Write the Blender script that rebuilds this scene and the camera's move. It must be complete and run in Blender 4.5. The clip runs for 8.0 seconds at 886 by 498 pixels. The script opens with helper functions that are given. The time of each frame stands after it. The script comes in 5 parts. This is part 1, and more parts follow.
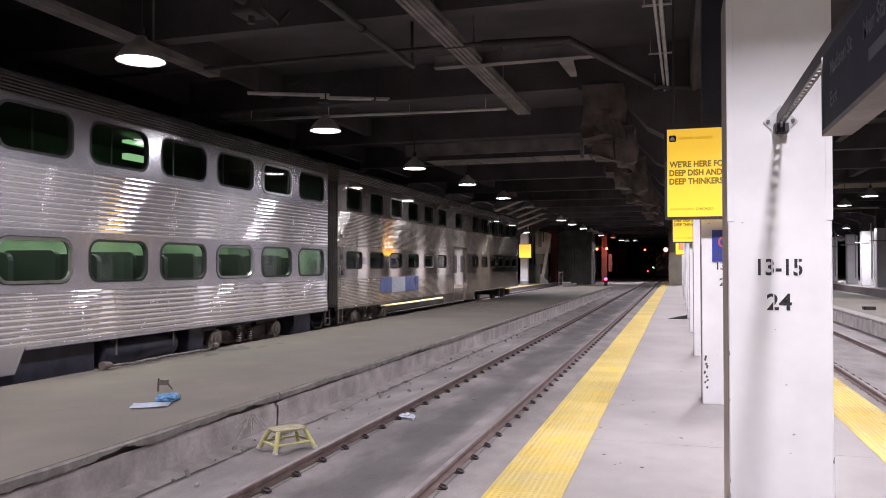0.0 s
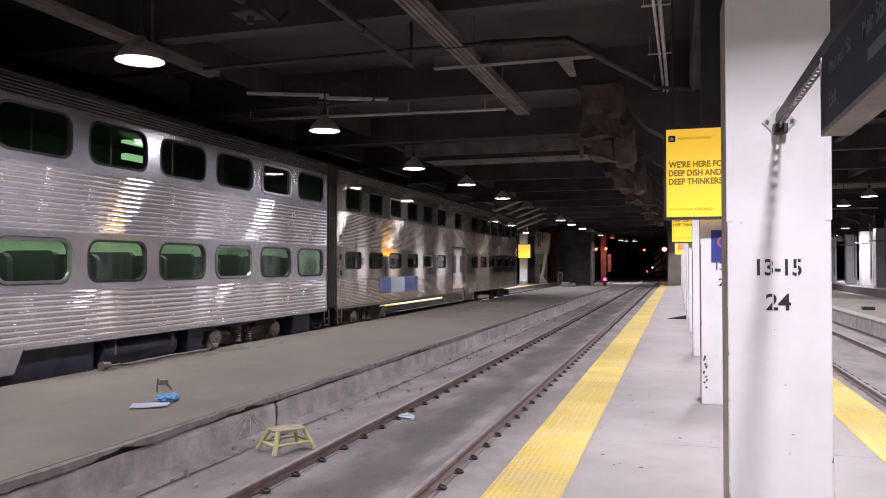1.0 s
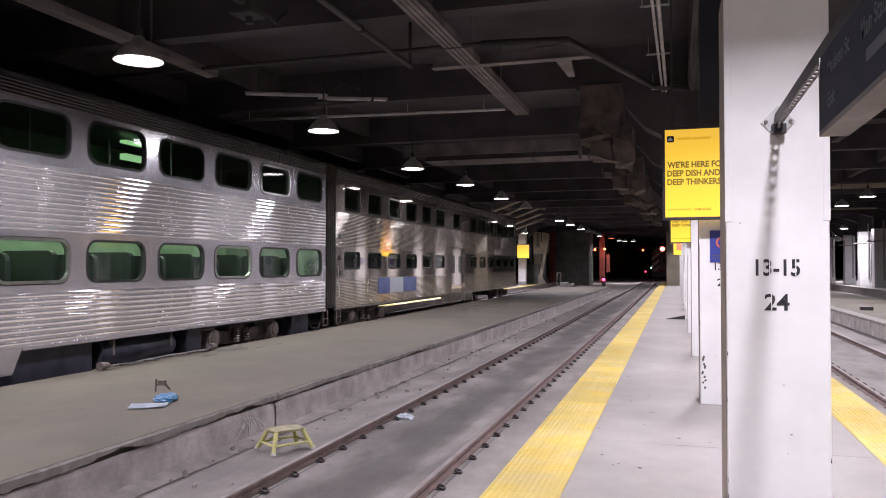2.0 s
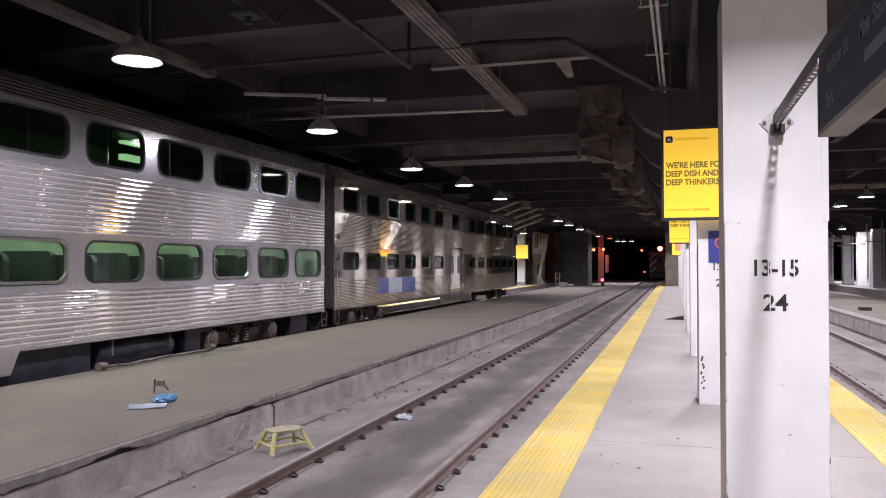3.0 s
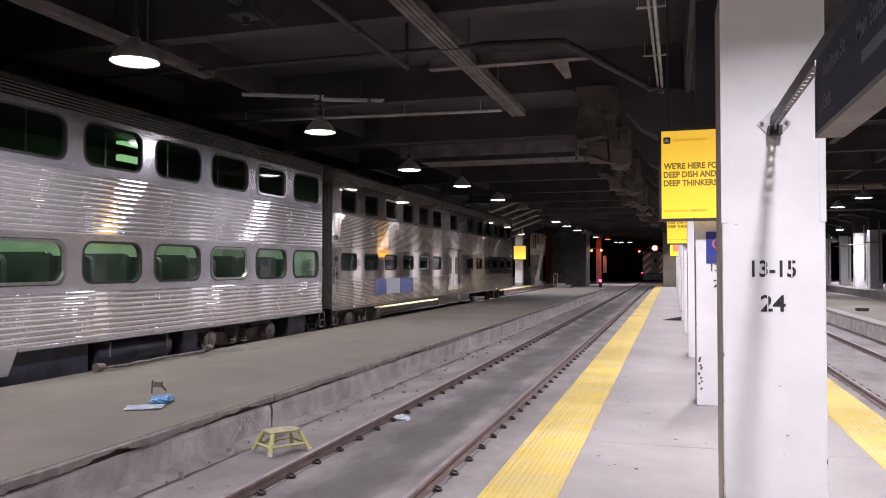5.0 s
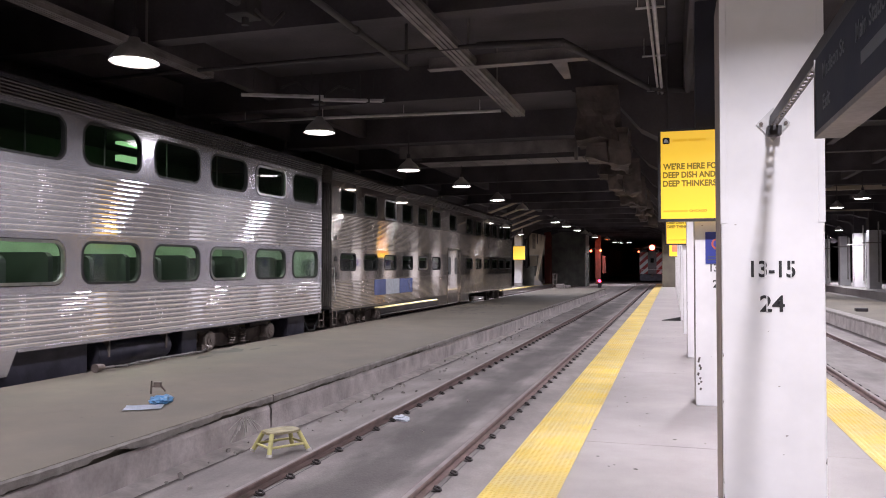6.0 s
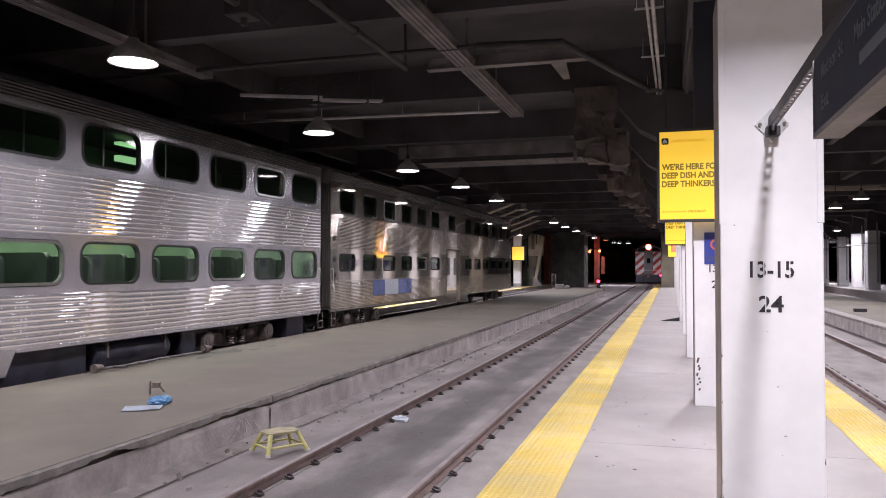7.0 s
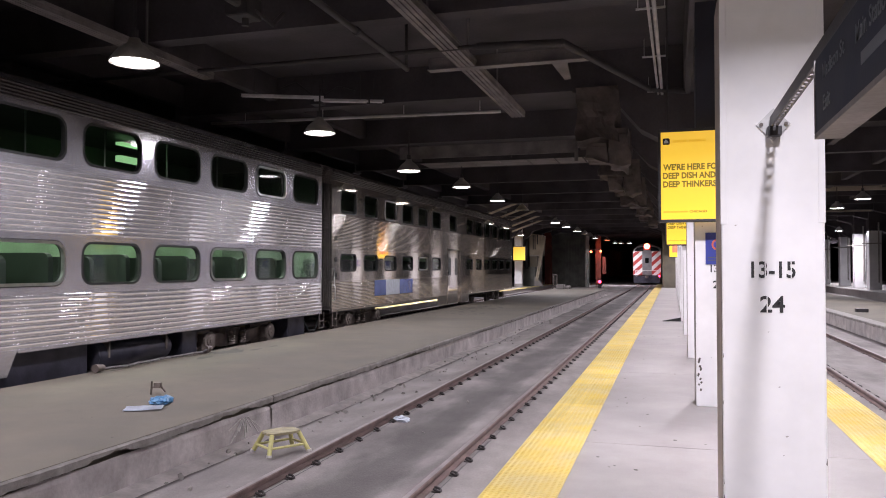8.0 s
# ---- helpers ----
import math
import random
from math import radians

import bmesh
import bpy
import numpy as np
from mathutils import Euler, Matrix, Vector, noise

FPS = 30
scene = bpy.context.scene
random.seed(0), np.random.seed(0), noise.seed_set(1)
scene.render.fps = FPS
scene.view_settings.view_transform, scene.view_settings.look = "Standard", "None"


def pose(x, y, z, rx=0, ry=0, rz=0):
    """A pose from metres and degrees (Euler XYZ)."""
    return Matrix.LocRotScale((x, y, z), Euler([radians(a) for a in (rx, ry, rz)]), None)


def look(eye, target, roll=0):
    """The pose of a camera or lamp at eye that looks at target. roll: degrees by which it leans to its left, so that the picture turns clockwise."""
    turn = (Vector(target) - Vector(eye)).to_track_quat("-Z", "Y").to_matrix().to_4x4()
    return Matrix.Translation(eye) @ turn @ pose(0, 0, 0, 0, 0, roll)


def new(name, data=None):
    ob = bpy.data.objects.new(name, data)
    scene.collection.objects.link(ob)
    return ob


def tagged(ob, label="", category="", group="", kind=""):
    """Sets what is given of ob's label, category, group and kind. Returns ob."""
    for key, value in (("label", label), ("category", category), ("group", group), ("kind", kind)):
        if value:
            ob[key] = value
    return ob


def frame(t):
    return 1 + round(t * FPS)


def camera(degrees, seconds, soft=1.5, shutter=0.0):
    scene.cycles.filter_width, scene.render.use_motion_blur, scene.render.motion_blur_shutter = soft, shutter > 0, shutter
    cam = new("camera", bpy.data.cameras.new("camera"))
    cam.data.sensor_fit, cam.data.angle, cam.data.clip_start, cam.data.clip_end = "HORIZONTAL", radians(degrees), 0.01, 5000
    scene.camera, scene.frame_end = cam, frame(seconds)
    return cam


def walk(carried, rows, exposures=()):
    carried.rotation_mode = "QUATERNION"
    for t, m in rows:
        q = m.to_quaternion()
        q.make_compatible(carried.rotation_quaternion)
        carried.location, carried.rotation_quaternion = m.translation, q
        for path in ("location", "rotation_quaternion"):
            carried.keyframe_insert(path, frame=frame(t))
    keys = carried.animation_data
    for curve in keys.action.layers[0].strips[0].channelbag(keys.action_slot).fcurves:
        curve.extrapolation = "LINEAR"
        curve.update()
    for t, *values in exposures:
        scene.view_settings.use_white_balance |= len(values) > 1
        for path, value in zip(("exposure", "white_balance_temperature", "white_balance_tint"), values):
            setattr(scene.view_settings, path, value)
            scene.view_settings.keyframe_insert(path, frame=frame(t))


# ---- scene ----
# The camera: hand-held on the platform, it only turns a little.
EYE = Vector((0.0, 0.0, 1.84))
cam = camera(60.0, 8.0, soft=1.0)


def aim(right, up):
    """The standing camera, turned by that many degrees from its first aim."""
    yaw, tilt = radians(17.03 - right), radians(1.18 + up)
    way = Vector((-math.sin(yaw) * math.cos(tilt), math.cos(yaw) * math.cos(tilt), math.sin(tilt)))
    return look(EYE, EYE + way * 10)


AIMS = ((0.0, 0, 0), (0.5, 0.03, 0.0), (1.0, 0.055, 0.012), (1.5, 0.1, 0.02), (3.0, 0.235, 0.055), (3.5, 0.28, 0.07), (4.0, 0.315, 0.085),
        (4.5, 0.36, 0.105), (6.0, 0.44, 0.14), (6.5, 0.48, 0.165), (7.0, 0.515, 0.175), (7.5, 0.475, 0.185), (8.0, 0.43, 0.19))
walk(cam, [(t, aim(r, u)) for t, r, u in AIMS])

# ---- light ----
world = bpy.data.worlds.new("night")
scene.world = world
world.use_nodes = True
world.node_tree.nodes["Background"].inputs[0].default_value = (0.6, 0.65, 0.8, 1)
world.node_tree.nodes["Background"].inputs[1].default_value = 0.004
scene.view_settings.exposure = 0.0
LAMP_Z = 4.62
LEFT_POWER, MID_POWER, RIGHT_POWER = 150, 230, 230
LAMP_COLOR = (0.98, 0.94, 1.05)


# ---- materials ----
def material(name, base, rough=0.6, metal=0.0, scale=3.0, vary=0.25, fine=40.0, bump=0.15, tint=None, spread=0.0, along=None, cloud=0.0, greasy=None):
    """A worn surface: blotches and grain in the colour, uneven gloss and a fine relief, all at real size."""
    m = bpy.data.materials.new(name)
    m.use_nodes = True
    n, l = m.node_tree.nodes, m.node_tree.links
    b = n["Principled BSDF"]
    geo = n.new("ShaderNodeNewGeometry")
    big, small = n.new("ShaderNodeTexNoise"), n.new("ShaderNodeTexNoise")
    for t, s, d in ((big, scale, 6), (small, fine, 3)):
        t.inputs["Scale"].default_value, t.inputs["Detail"].default_value = s, d
        if along and t is big:
            mp = n.new("ShaderNodeMapping")
            mp.inputs["Scale"].default_value = along
            l.new(geo.outputs["Position"], mp.inputs["Vector"])
            l.new(mp.outputs[0], t.inputs["Vector"])
            continue
        l.new(geo.outputs["Position"], t.inputs["Vector"])
    ramp = n.new("ShaderNodeValToRGB")
    dark = tint or tuple(c * (1 - vary) ** 2 for c in base)
    ramp.color_ramp.elements[0].position, ramp.color_ramp.elements[1].position = 0.32, 0.66
    ramp.color_ramp.elements[0].color, ramp.color_ramp.elements[1].color = (*dark, 1), (*base, 1)
    l.new(big.outputs["Fac"], ramp.inputs[0])
    mix = n.new("ShaderNodeMix")
    mix.data_type, mix.blend_type = "RGBA", "MULTIPLY"
    mix.inputs[0].default_value = min(1.0, vary * 1.6)
    l.new(ramp.outputs[0], mix.inputs[6])
    grain = n.new("ShaderNodeMapRange")
    grain.inputs[3].default_value, grain.inputs[4].default_value = 0.55, 1.35
    l.new(small.outputs["Fac"], grain.inputs[0])
    l.new(grain.outputs[0], mix.inputs[7])
    out = mix.outputs[2]

    def shade(colour, value):
        m2 = n.new("ShaderNodeMix")
        m2.data_type, m2.blend_type = "RGBA", "MULTIPLY"
        m2.inputs[0].default_value = 1.0
        l.new(colour, m2.inputs[6])
        l.new(value, m2.inputs[7])
        return m2.outputs[2]
    if cloud:
        wide, fit = n.new("ShaderNodeTexNoise"), n.new("ShaderNodeMapRange")
        wide.inputs["Scale"].default_value, wide.inputs["Detail"].default_value, wide.inputs["Roughness"].default_value = scale * 0.22, 8, 0.68
        fit.inputs[1].default_value, fit.inputs[2].default_value = 0.3, 0.62
        fit.inputs[3].default_value, fit.inputs[4].default_value = 1 - cloud, 1.06
        l.new(geo.outputs["Position"], wide.inputs["Vector"])
        l.new(wide.outputs["Fac"], fit.inputs[0])
        out = shade(out, fit.outputs[0])
    if greasy:
        # oil and dirt dripped between the rails: (middle of the track, half width, depth)
        sep, off, side, rag, fit = n.new("ShaderNodeSeparateXYZ"), n.new("ShaderNodeMath"), n.new("ShaderNodeMath"), n.new("ShaderNodeMath"), n.new("ShaderNodeMapRange")
        off.operation, off.inputs[1].default_value = "SUBTRACT", greasy[0]
        side.operation = "ABSOLUTE"
        rag.operation, rag.inputs[1].default_value = "MULTIPLY_ADD", 0.9
        l.new(geo.outputs["Position"], sep.inputs[0])
        l.new(sep.outputs[0], off.inputs[0])
        l.new(off.outputs[0], side.inputs[0])
        l.new(big.outputs["Fac"], rag.inputs[0])
        l.new(side.outputs[0], rag.inputs[2])
        fit.inputs[1].default_value, fit.inputs[2].default_value = greasy[1] + 0.2, greasy[1] + 0.75
        fit.inputs[3].default_value, fit.inputs[4].default_value = 1 - greasy[2], 1.0
        fit.interpolation_type = "SMOOTHSTEP"
        l.new(rag.outputs[0], fit.inputs[0])
        out = shade(out, fit.outputs[0])
    if spread:
        info, hsv, r = n.new("ShaderNodeObjectInfo"), n.new("ShaderNodeHueSaturation"), n.new("ShaderNodeMapRange")
        r.inputs[3].default_value, r.inputs[4].default_value = 1 - spread, 1 + spread
        l.new(info.outputs["Random"], r.inputs[0])
        l.new(r.outputs[0], hsv.inputs["Value"])
        l.new(out, hsv.inputs["Color"])
        out = hsv.outputs[0]
    l.new(out, b.inputs["Base Color"])
    gloss = n.new("ShaderNodeMapRange")
    gloss.inputs[3].default_value, gloss.inputs[4].default_value = max(0.03, rough * 0.8), min(1, rough * 1.2)
    l.new(big.outputs["Fac"], gloss.inputs[0])
    l.new(gloss.outputs[0], b.inputs["Roughness"])
    b.inputs["Metallic"].default_value = metal
    if bump:
        bp = n.new("ShaderNodeBump")
        bp.inputs["Strength"].default_value, bp.inputs["Distance"].default_value = bump, 0.01
        l.new(small.outputs["Fac"], bp.inputs["Height"])
        l.new(bp.outputs[0], b.inputs["Normal"])
    return m


def glow(name, color, strength):
    m = bpy.data.materials.new(name)
    m.use_nodes = True
    b = m.node_tree.nodes["Principled BSDF"]
    b.inputs["Base Color"].default_value = (*color, 1)
    b.inputs["Emission Color"].default_value = (*color, 1)
    b.inputs["Emission Strength"].default_value = strength
    return m


def glass(name, tint, gloss=0.04):
    m = bpy.data.materials.new(name)
    m.use_nodes = True
    n, l = m.node_tree.nodes, m.node_tree.links
    n.remove(n["Principled BSDF"])
    clear, shine, fres, mix = n.new("ShaderNodeBsdfTransparent"), n.new("ShaderNodeBsdfGlossy"), n.new("ShaderNodeFresnel"), n.new("ShaderNodeMixShader")
    clear.inputs[0].default_value = (*tint, 1)
    shine.inputs["Roughness"].default_value = gloss
    fres.inputs[0].default_value = 1.5
    l.new(fres.outputs[0], mix.inputs[0])
    l.new(clear.outputs[0], mix.inputs[1])
    l.new(shine.outputs[0], mix.inputs[2])
    l.new(mix.outputs[0], n["Material Output"].inputs[0])
    return m


CONCRETE = material("platform_concrete", (0.315, 0.286, 0.277), 0.5, scale=2.0, vary=0.2, fine=75, bump=0.14, tint=(0.255, 0.229, 0.222), cloud=0.22)
OLD_CONCRETE = material("old_platform_concrete", (0.170, 0.145, 0.113), 0.75, scale=1.6, vary=0.22, fine=80, bump=0.16, tint=(0.130, 0.110, 0.085), cloud=0.28)
COPING = material("weathered_coping", (0.36, 0.33, 0.31), 0.85, scale=6, vary=0.22, fine=45, bump=0.5)
WALL_FACE = material("stained_platform_wall", (0.64, 0.585, 0.575), 0.8, scale=3.2, vary=0.26, fine=26, bump=0.6, tint=(0.40, 0.355, 0.345), along=(1, 0.9, 0.75), cloud=0.32)
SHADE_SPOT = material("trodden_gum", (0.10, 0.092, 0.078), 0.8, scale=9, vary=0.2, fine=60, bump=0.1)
PALE_LIME = material("lime_streaks", (0.72, 0.68, 0.66), 0.85, scale=15, vary=0.15, fine=60, bump=0.2)
# footing coloured paler than the slab to lift the coping's shadow
FOOTING = material("lightened_broken_concrete", (0.70, 0.635, 0.62), 0.9, scale=5, vary=0.16, fine=30, bump=0.4, cloud=0.18)
BED = material("track_slab", (0.285, 0.254, 0.246), 0.85, scale=2.6, vary=0.26, fine=42, bump=0.45, tint=(0.185, 0.160, 0.155), along=(1, 0.3, 1), cloud=0.35, greasy=(-2.97, 0.42, 0.5))
RAIL = material("rusty_rail", (0.225, 0.155, 0.143), 0.6, metal=0.25, scale=6, vary=0.25, fine=60, bump=0.3)
RAIL_HEAD = material("worn_rail_head", (0.30, 0.25, 0.245), 0.45, metal=0.4, scale=5, vary=0.25, fine=60, bump=0.1)
CLIP = material("dark_clip_steel", (0.05, 0.042, 0.042), 0.5, metal=0.3, scale=20, vary=0.3, fine=120, bump=0.2)
TACTILE = material("yellow_tactile", (0.60, 0.435, 0.095), 0.5, scale=2.2, vary=0.2, fine=30, bump=0.1, spread=0.09, tint=(0.53, 0.425, 0.19), cloud=0.2)
WHITE_PAINT = material("white_column_paint", (0.80, 0.78, 0.79), 0.42, scale=2.4, vary=0.05, fine=14, bump=0.06)
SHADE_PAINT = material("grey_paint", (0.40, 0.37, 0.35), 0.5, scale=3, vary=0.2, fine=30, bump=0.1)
SOOT = material("sooty_concrete", (0.072, 0.063, 0.071), 0.9, scale=0.8, vary=0.35, fine=18, bump=0.35)
SOOT_STEEL = material("sooty_steel", (0.060, 0.054, 0.058), 0.7, metal=0.2, scale=2, vary=0.3, fine=40, bump=0.2)
TRAY = material("dusty_tray", (0.21, 0.188, 0.19), 0.7, scale=2, vary=0.3, fine=30, bump=0.2)
ENAMEL = material("lamp_enamel", (0.5, 0.47, 0.45), 0.5, scale=5, vary=0.2, fine=40, bump=0.05)
PALE_STEEL = material("pale_galvanised_pipe", (0.60, 0.585, 0.585), 0.45, metal=0.3, scale=3, vary=0.2, fine=40, bump=0.1)
STAINLESS = material("stainless_flutes", (0.985, 0.955, 0.985), 0.055, metal=0.75, scale=1.3, vary=0.05, fine=6, bump=0.14)
STAINLESS_DULL = material("dirty_stainless", (0.88, 0.81, 0.74), 0.03, metal=0.86, scale=1.0, vary=0.16, fine=4, bump=0.016)
SHEET_DULL = material("dirty_smooth_stainless", (0.80, 0.73, 0.67), 0.05, metal=0.86, scale=1.2, vary=0.16, fine=4, bump=0.02)
SHEET = material("smooth_stainless", (0.74, 0.72, 0.78), 0.22, metal=0.80, scale=1.2, vary=0.10, fine=20, bump=0.05)
RUBBER = material("black_rubber", (0.018, 0.018, 0.018), 0.6, scale=8, vary=0.2, fine=60, bump=0.1)
ALUMINIUM = material("window_frame_metal", (0.62, 0.62, 0.62), 0.3, metal=1.0, scale=6, vary=0.1, fine=60, bump=0.05)
UNDER = material("greasy_underframe", (0.072, 0.070, 0.095), 0.38, metal=0.3, scale=3, vary=0.3, fine=40, bump=0.25)
# column sides: grimy cream, with the side faces' shade put into the colour
SIDE_SHADED = material("shaded_grimy_cream", (0.42, 0.36, 0.32), 0.55, scale=3, vary=0.2, fine=30, bump=0.1)
CHIPPED = material("bare_brown_steel", (0.10, 0.08, 0.07), 0.6, scale=8, vary=0.2, fine=60, bump=0.1)
NAVY_SOOT = material("sooty_navy_paint", (0.035, 0.036, 0.055), 0.7, scale=1.5, vary=0.3, fine=30, bump=0.2)
# letterboard steel: the dark ceiling it mirrors is put into the base colour
RIBBED_ROOF = material("dark_reflecting_roof_steel", (0.17, 0.16, 0.17), 0.25, metal=0.8, scale=1.0, vary=0.2, fine=12, bump=0.05)
WORN_WOOD = material("worn_seat_wood", (0.46, 0.40, 0.24), 0.6, scale=9, vary=0.3, fine=50, bump=0.2)
BOGIE = material("brake_dust_steel", (0.24, 0.195, 0.175), 0.6, metal=0.2, scale=4, vary=0.35, fine=50, bump=0.3)
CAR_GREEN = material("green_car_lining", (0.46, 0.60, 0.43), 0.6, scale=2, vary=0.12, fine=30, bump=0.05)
# darker copy of the green lining: the upper deck's dimness put into the colour
CAR_SHADED = material("shaded_green_lining", (0.17, 0.22, 0.17), 0.6, scale=2, vary=0.15, fine=30, bump=0.05)
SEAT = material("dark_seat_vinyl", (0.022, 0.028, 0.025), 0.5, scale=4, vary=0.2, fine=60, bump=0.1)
PANE = glass("tinted_pane", (0.66, 0.735, 0.67))
YELLOW_WOOD = material("yellow_paint", (0.70, 0.64, 0.27), 0.5, scale=7, vary=0.18, fine=50, bump=0.15)
BLUE_PLASTIC = material("blue_plastic", (0.10, 0.27, 0.50), 0.3, scale=12, vary=0.25, fine=60, bump=0.2)
PAPER = material("white_paper", (0.62, 0.66, 0.74), 0.7, scale=9, vary=0.1, fine=60, bump=0.1)
SIGN_DARK = material("sign_navy", (0.010, 0.014, 0.034), 0.7, scale=3, vary=0.2, fine=40, bump=0.05)
SIGN_BLUE = material("sign_blue", (0.045, 0.06, 0.30), 0.35, scale=3, vary=0.1, fine=40, bump=0.03)
SIGN_RED = material("sign_red", (0.62, 0.13, 0.06), 0.4, scale=3, vary=0.1, fine=40, bump=0.03)
SIGN_LETTER = material("sign_lettering", (0.10, 0.108, 0.13), 0.6, scale=8, vary=0.1, fine=60, bump=0.03)
# colour of a blue reflection in the steel, set on as a panel
BLUE_REFLECTION = material("blue_patch", (0.20, 0.27, 0.62), 0.25, metal=0.6, scale=3, vary=0.12, fine=30, bump=0.05)
BLACK_PAINT = material("stencil_black", (0.025, 0.024, 0.026), 0.6, scale=20, vary=0.2, fine=60, bump=0.1)
FRAME_DARK = material("dark_frame", (0.05, 0.045, 0.05), 0.5, metal=0.3, scale=4, vary=0.2, fine=60, bump=0.1)
RED_PAINT = material("red_oxide_paint", (0.20, 0.04, 0.025), 0.6, scale=1.5, vary=0.3, fine=30, bump=0.2)
LOCO_RED = material("loco_red", (0.50, 0.05, 0.045), 0.4, scale=2, vary=0.15, fine=40, bump=0.05)
LOCO_WHITE = material("loco_white", (0.85, 0.82, 0.82), 0.4, scale=2, vary=0.1, fine=40, bump=0.05)
LOCO_GREY = material("loco_grey", (0.22, 0.21, 0.22), 0.45, scale=2, vary=0.2, fine=40, bump=0.05)
GREEN_GREY = material("green_grey_cladding", (0.17, 0.17, 0.15), 0.7, scale=1.2, vary=0.3, fine=20, bump=0.2)
TAN = material("tan_panel", (0.46, 0.39, 0.30), 0.6, scale=1.0, vary=0.2, fine=20, bump=0.1)
BROWN_CONCRETE = material("brown_beam_casing", (0.115, 0.092, 0.085), 0.85, scale=2.5, vary=0.35, fine=14, bump=0.6)
OLIVE = material("olive_brown_pier", (0.20, 0.17, 0.13), 0.7, scale=1.0, vary=0.2, fine=20, bump=0.15)
DARK_WINDOW = material("dark_windscreen", (0.01, 0.011, 0.013), 0.08, scale=2, vary=0.1, fine=20, bump=0.0)
LAMP_GLOW = glow("lamp_lens", (1.0, 0.95, 0.97), 14.0)
TUBE_GLOW = glow("green_car_tube", (0.84, 1.0, 0.80), 34.0)
DIM_TUBE_FILL = glow("dim_car_tube_and_fill", (0.55, 1.0, 0.5), 0.5)
LIT_BAR = glow("lit_car_ceiling_bar", (0.55, 1.0, 0.5), 0.7)
HEADLIGHT = glow("headlight", (1.0, 0.26, 0.17), 7.0)
RED_GLOW = glow("red_signal_lens", (1.0, 0.02, 0.06), 22.0)
GREEN_GLOW = glow("pale_green_lens", (0.6, 1.0, 0.85), 5.0)
ORANGE_GLOW = glow("orange_lamp_lens", (1.0, 0.17, 0.07), 6.0)
WHITE_GLOW = glow("far_lamp_lens", (0.95, 0.95, 1.0), 9.0)


def poster():
    """A lightbox print: orange-yellow, brighter towards the tubes at its foot."""
    m = bpy.data.materials.new("poster_lightbox")
    m.use_nodes = True
    n, l = m.node_tree.nodes, m.node_tree.links
    b = n["Principled BSDF"]
    co, sep, ramp = n.new("ShaderNodeTexCoord"), n.new("ShaderNodeSeparateXYZ"), n.new("ShaderNodeValToRGB")
    ramp.color_ramp.elements[0].color, ramp.color_ramp.elements[1].color = (1.3, 0.86, 0.07, 1), (0.86, 0.50, 0.05, 1)
    l.new(co.outputs["Generated"], sep.inputs[0])
    l.new(sep.outputs[2], ramp.inputs[0])
    l.new(ramp.outputs[0], b.inputs["Emission Color"])
    b.inputs["Emission Strength"].default_value = 0.92
    b.inputs["Base Color"].default_value = (0.25, 0.14, 0.01, 1)
    b.inputs["Roughness"].default_value = 0.35
    return m


POSTER_GLOW = poster()
LETTER_BROWN = glow("poster_letter", (0.12, 0.09, 0.005), 0.8)
POSTER_INK = glow("poster_faint_ink", (0.62, 0.34, 0.02), 0.85)


# ---- building ----
def box(bm, x0, x1, y0, y1, z0, z1, bevel=0.0):
    r = bmesh.ops.create_cube(bm, size=1.0, matrix=Matrix.LocRotScale(((x0 + x1) / 2, (y0 + y1) / 2, (z0 + z1) / 2), None, (abs(x1 - x0), abs(y1 - y0), abs(z1 - z0))))
    if bevel:
        edges = {e for v in r["verts"] for e in v.link_edges}
        bmesh.ops.bevel(bm, geom=list(edges), offset=bevel, segments=2, affect="EDGES", profile=0.6)
    return bm


def rod(bm, a, b, r, seg=10, r2=None):
    a, b = Vector(a), Vector(b)
    m = Matrix.Translation((a + b) / 2) @ (b - a).to_track_quat("Z", "Y").to_matrix().to_4x4()
    bmesh.ops.create_cone(bm, cap_ends=True, segments=seg, radius1=r, radius2=r if r2 is None else r2, depth=(b - a).length, matrix=m)
    return bm


def tube(bm, points, r, seg=8):
    """A bent pipe: rods with a ball at each bend."""
    for a, b in zip(points, points[1:]):
        rod(bm, a, b, r, seg)
    for q in points[1:-1]:
        bmesh.ops.create_uvsphere(bm, u_segments=seg, v_segments=6, radius=r * 1.02, matrix=Matrix.Translation(q))
    return bm


def prism(bm, poly, axis, lo, hi):
    """A polygon drawn out along x, y or z."""
    def put(a, b, c):
        return {"x": (c, a, b), "y": (a, c, b), "z": (a, b, c)}[axis]
    low, high = [bm.verts.new(put(a, b, lo)) for a, b in poly], [bm.verts.new(put(a, b, hi)) for a, b in poly]
    faces = [bm.faces.new(low), bm.faces.new(high)]
    for i in range(len(poly)):
        j = (i + 1) % len(poly)
        faces.append(bm.faces.new((low[i], low[j], high[j], high[i])))
    bmesh.ops.recalc_face_normals(bm, faces=faces)
    return bm


def lathe(bm, profile, seg=24, at=(0, 0, 0)):
    """A profile of (radius, height) turned about the z axis."""
    rings = [[bm.verts.new((at[0] + r * math.cos(k * math.tau / seg), at[1] + r * math.sin(k * math.tau / seg), at[2] + z)) for k in range(seg)] for r, z in profile]
    for a, b in zip(rings, rings[1:]):
        for k in range(seg):
            bm.faces.new((a[k], a[(k + 1) % seg], b[(k + 1) % seg], b[k]))
    return bm


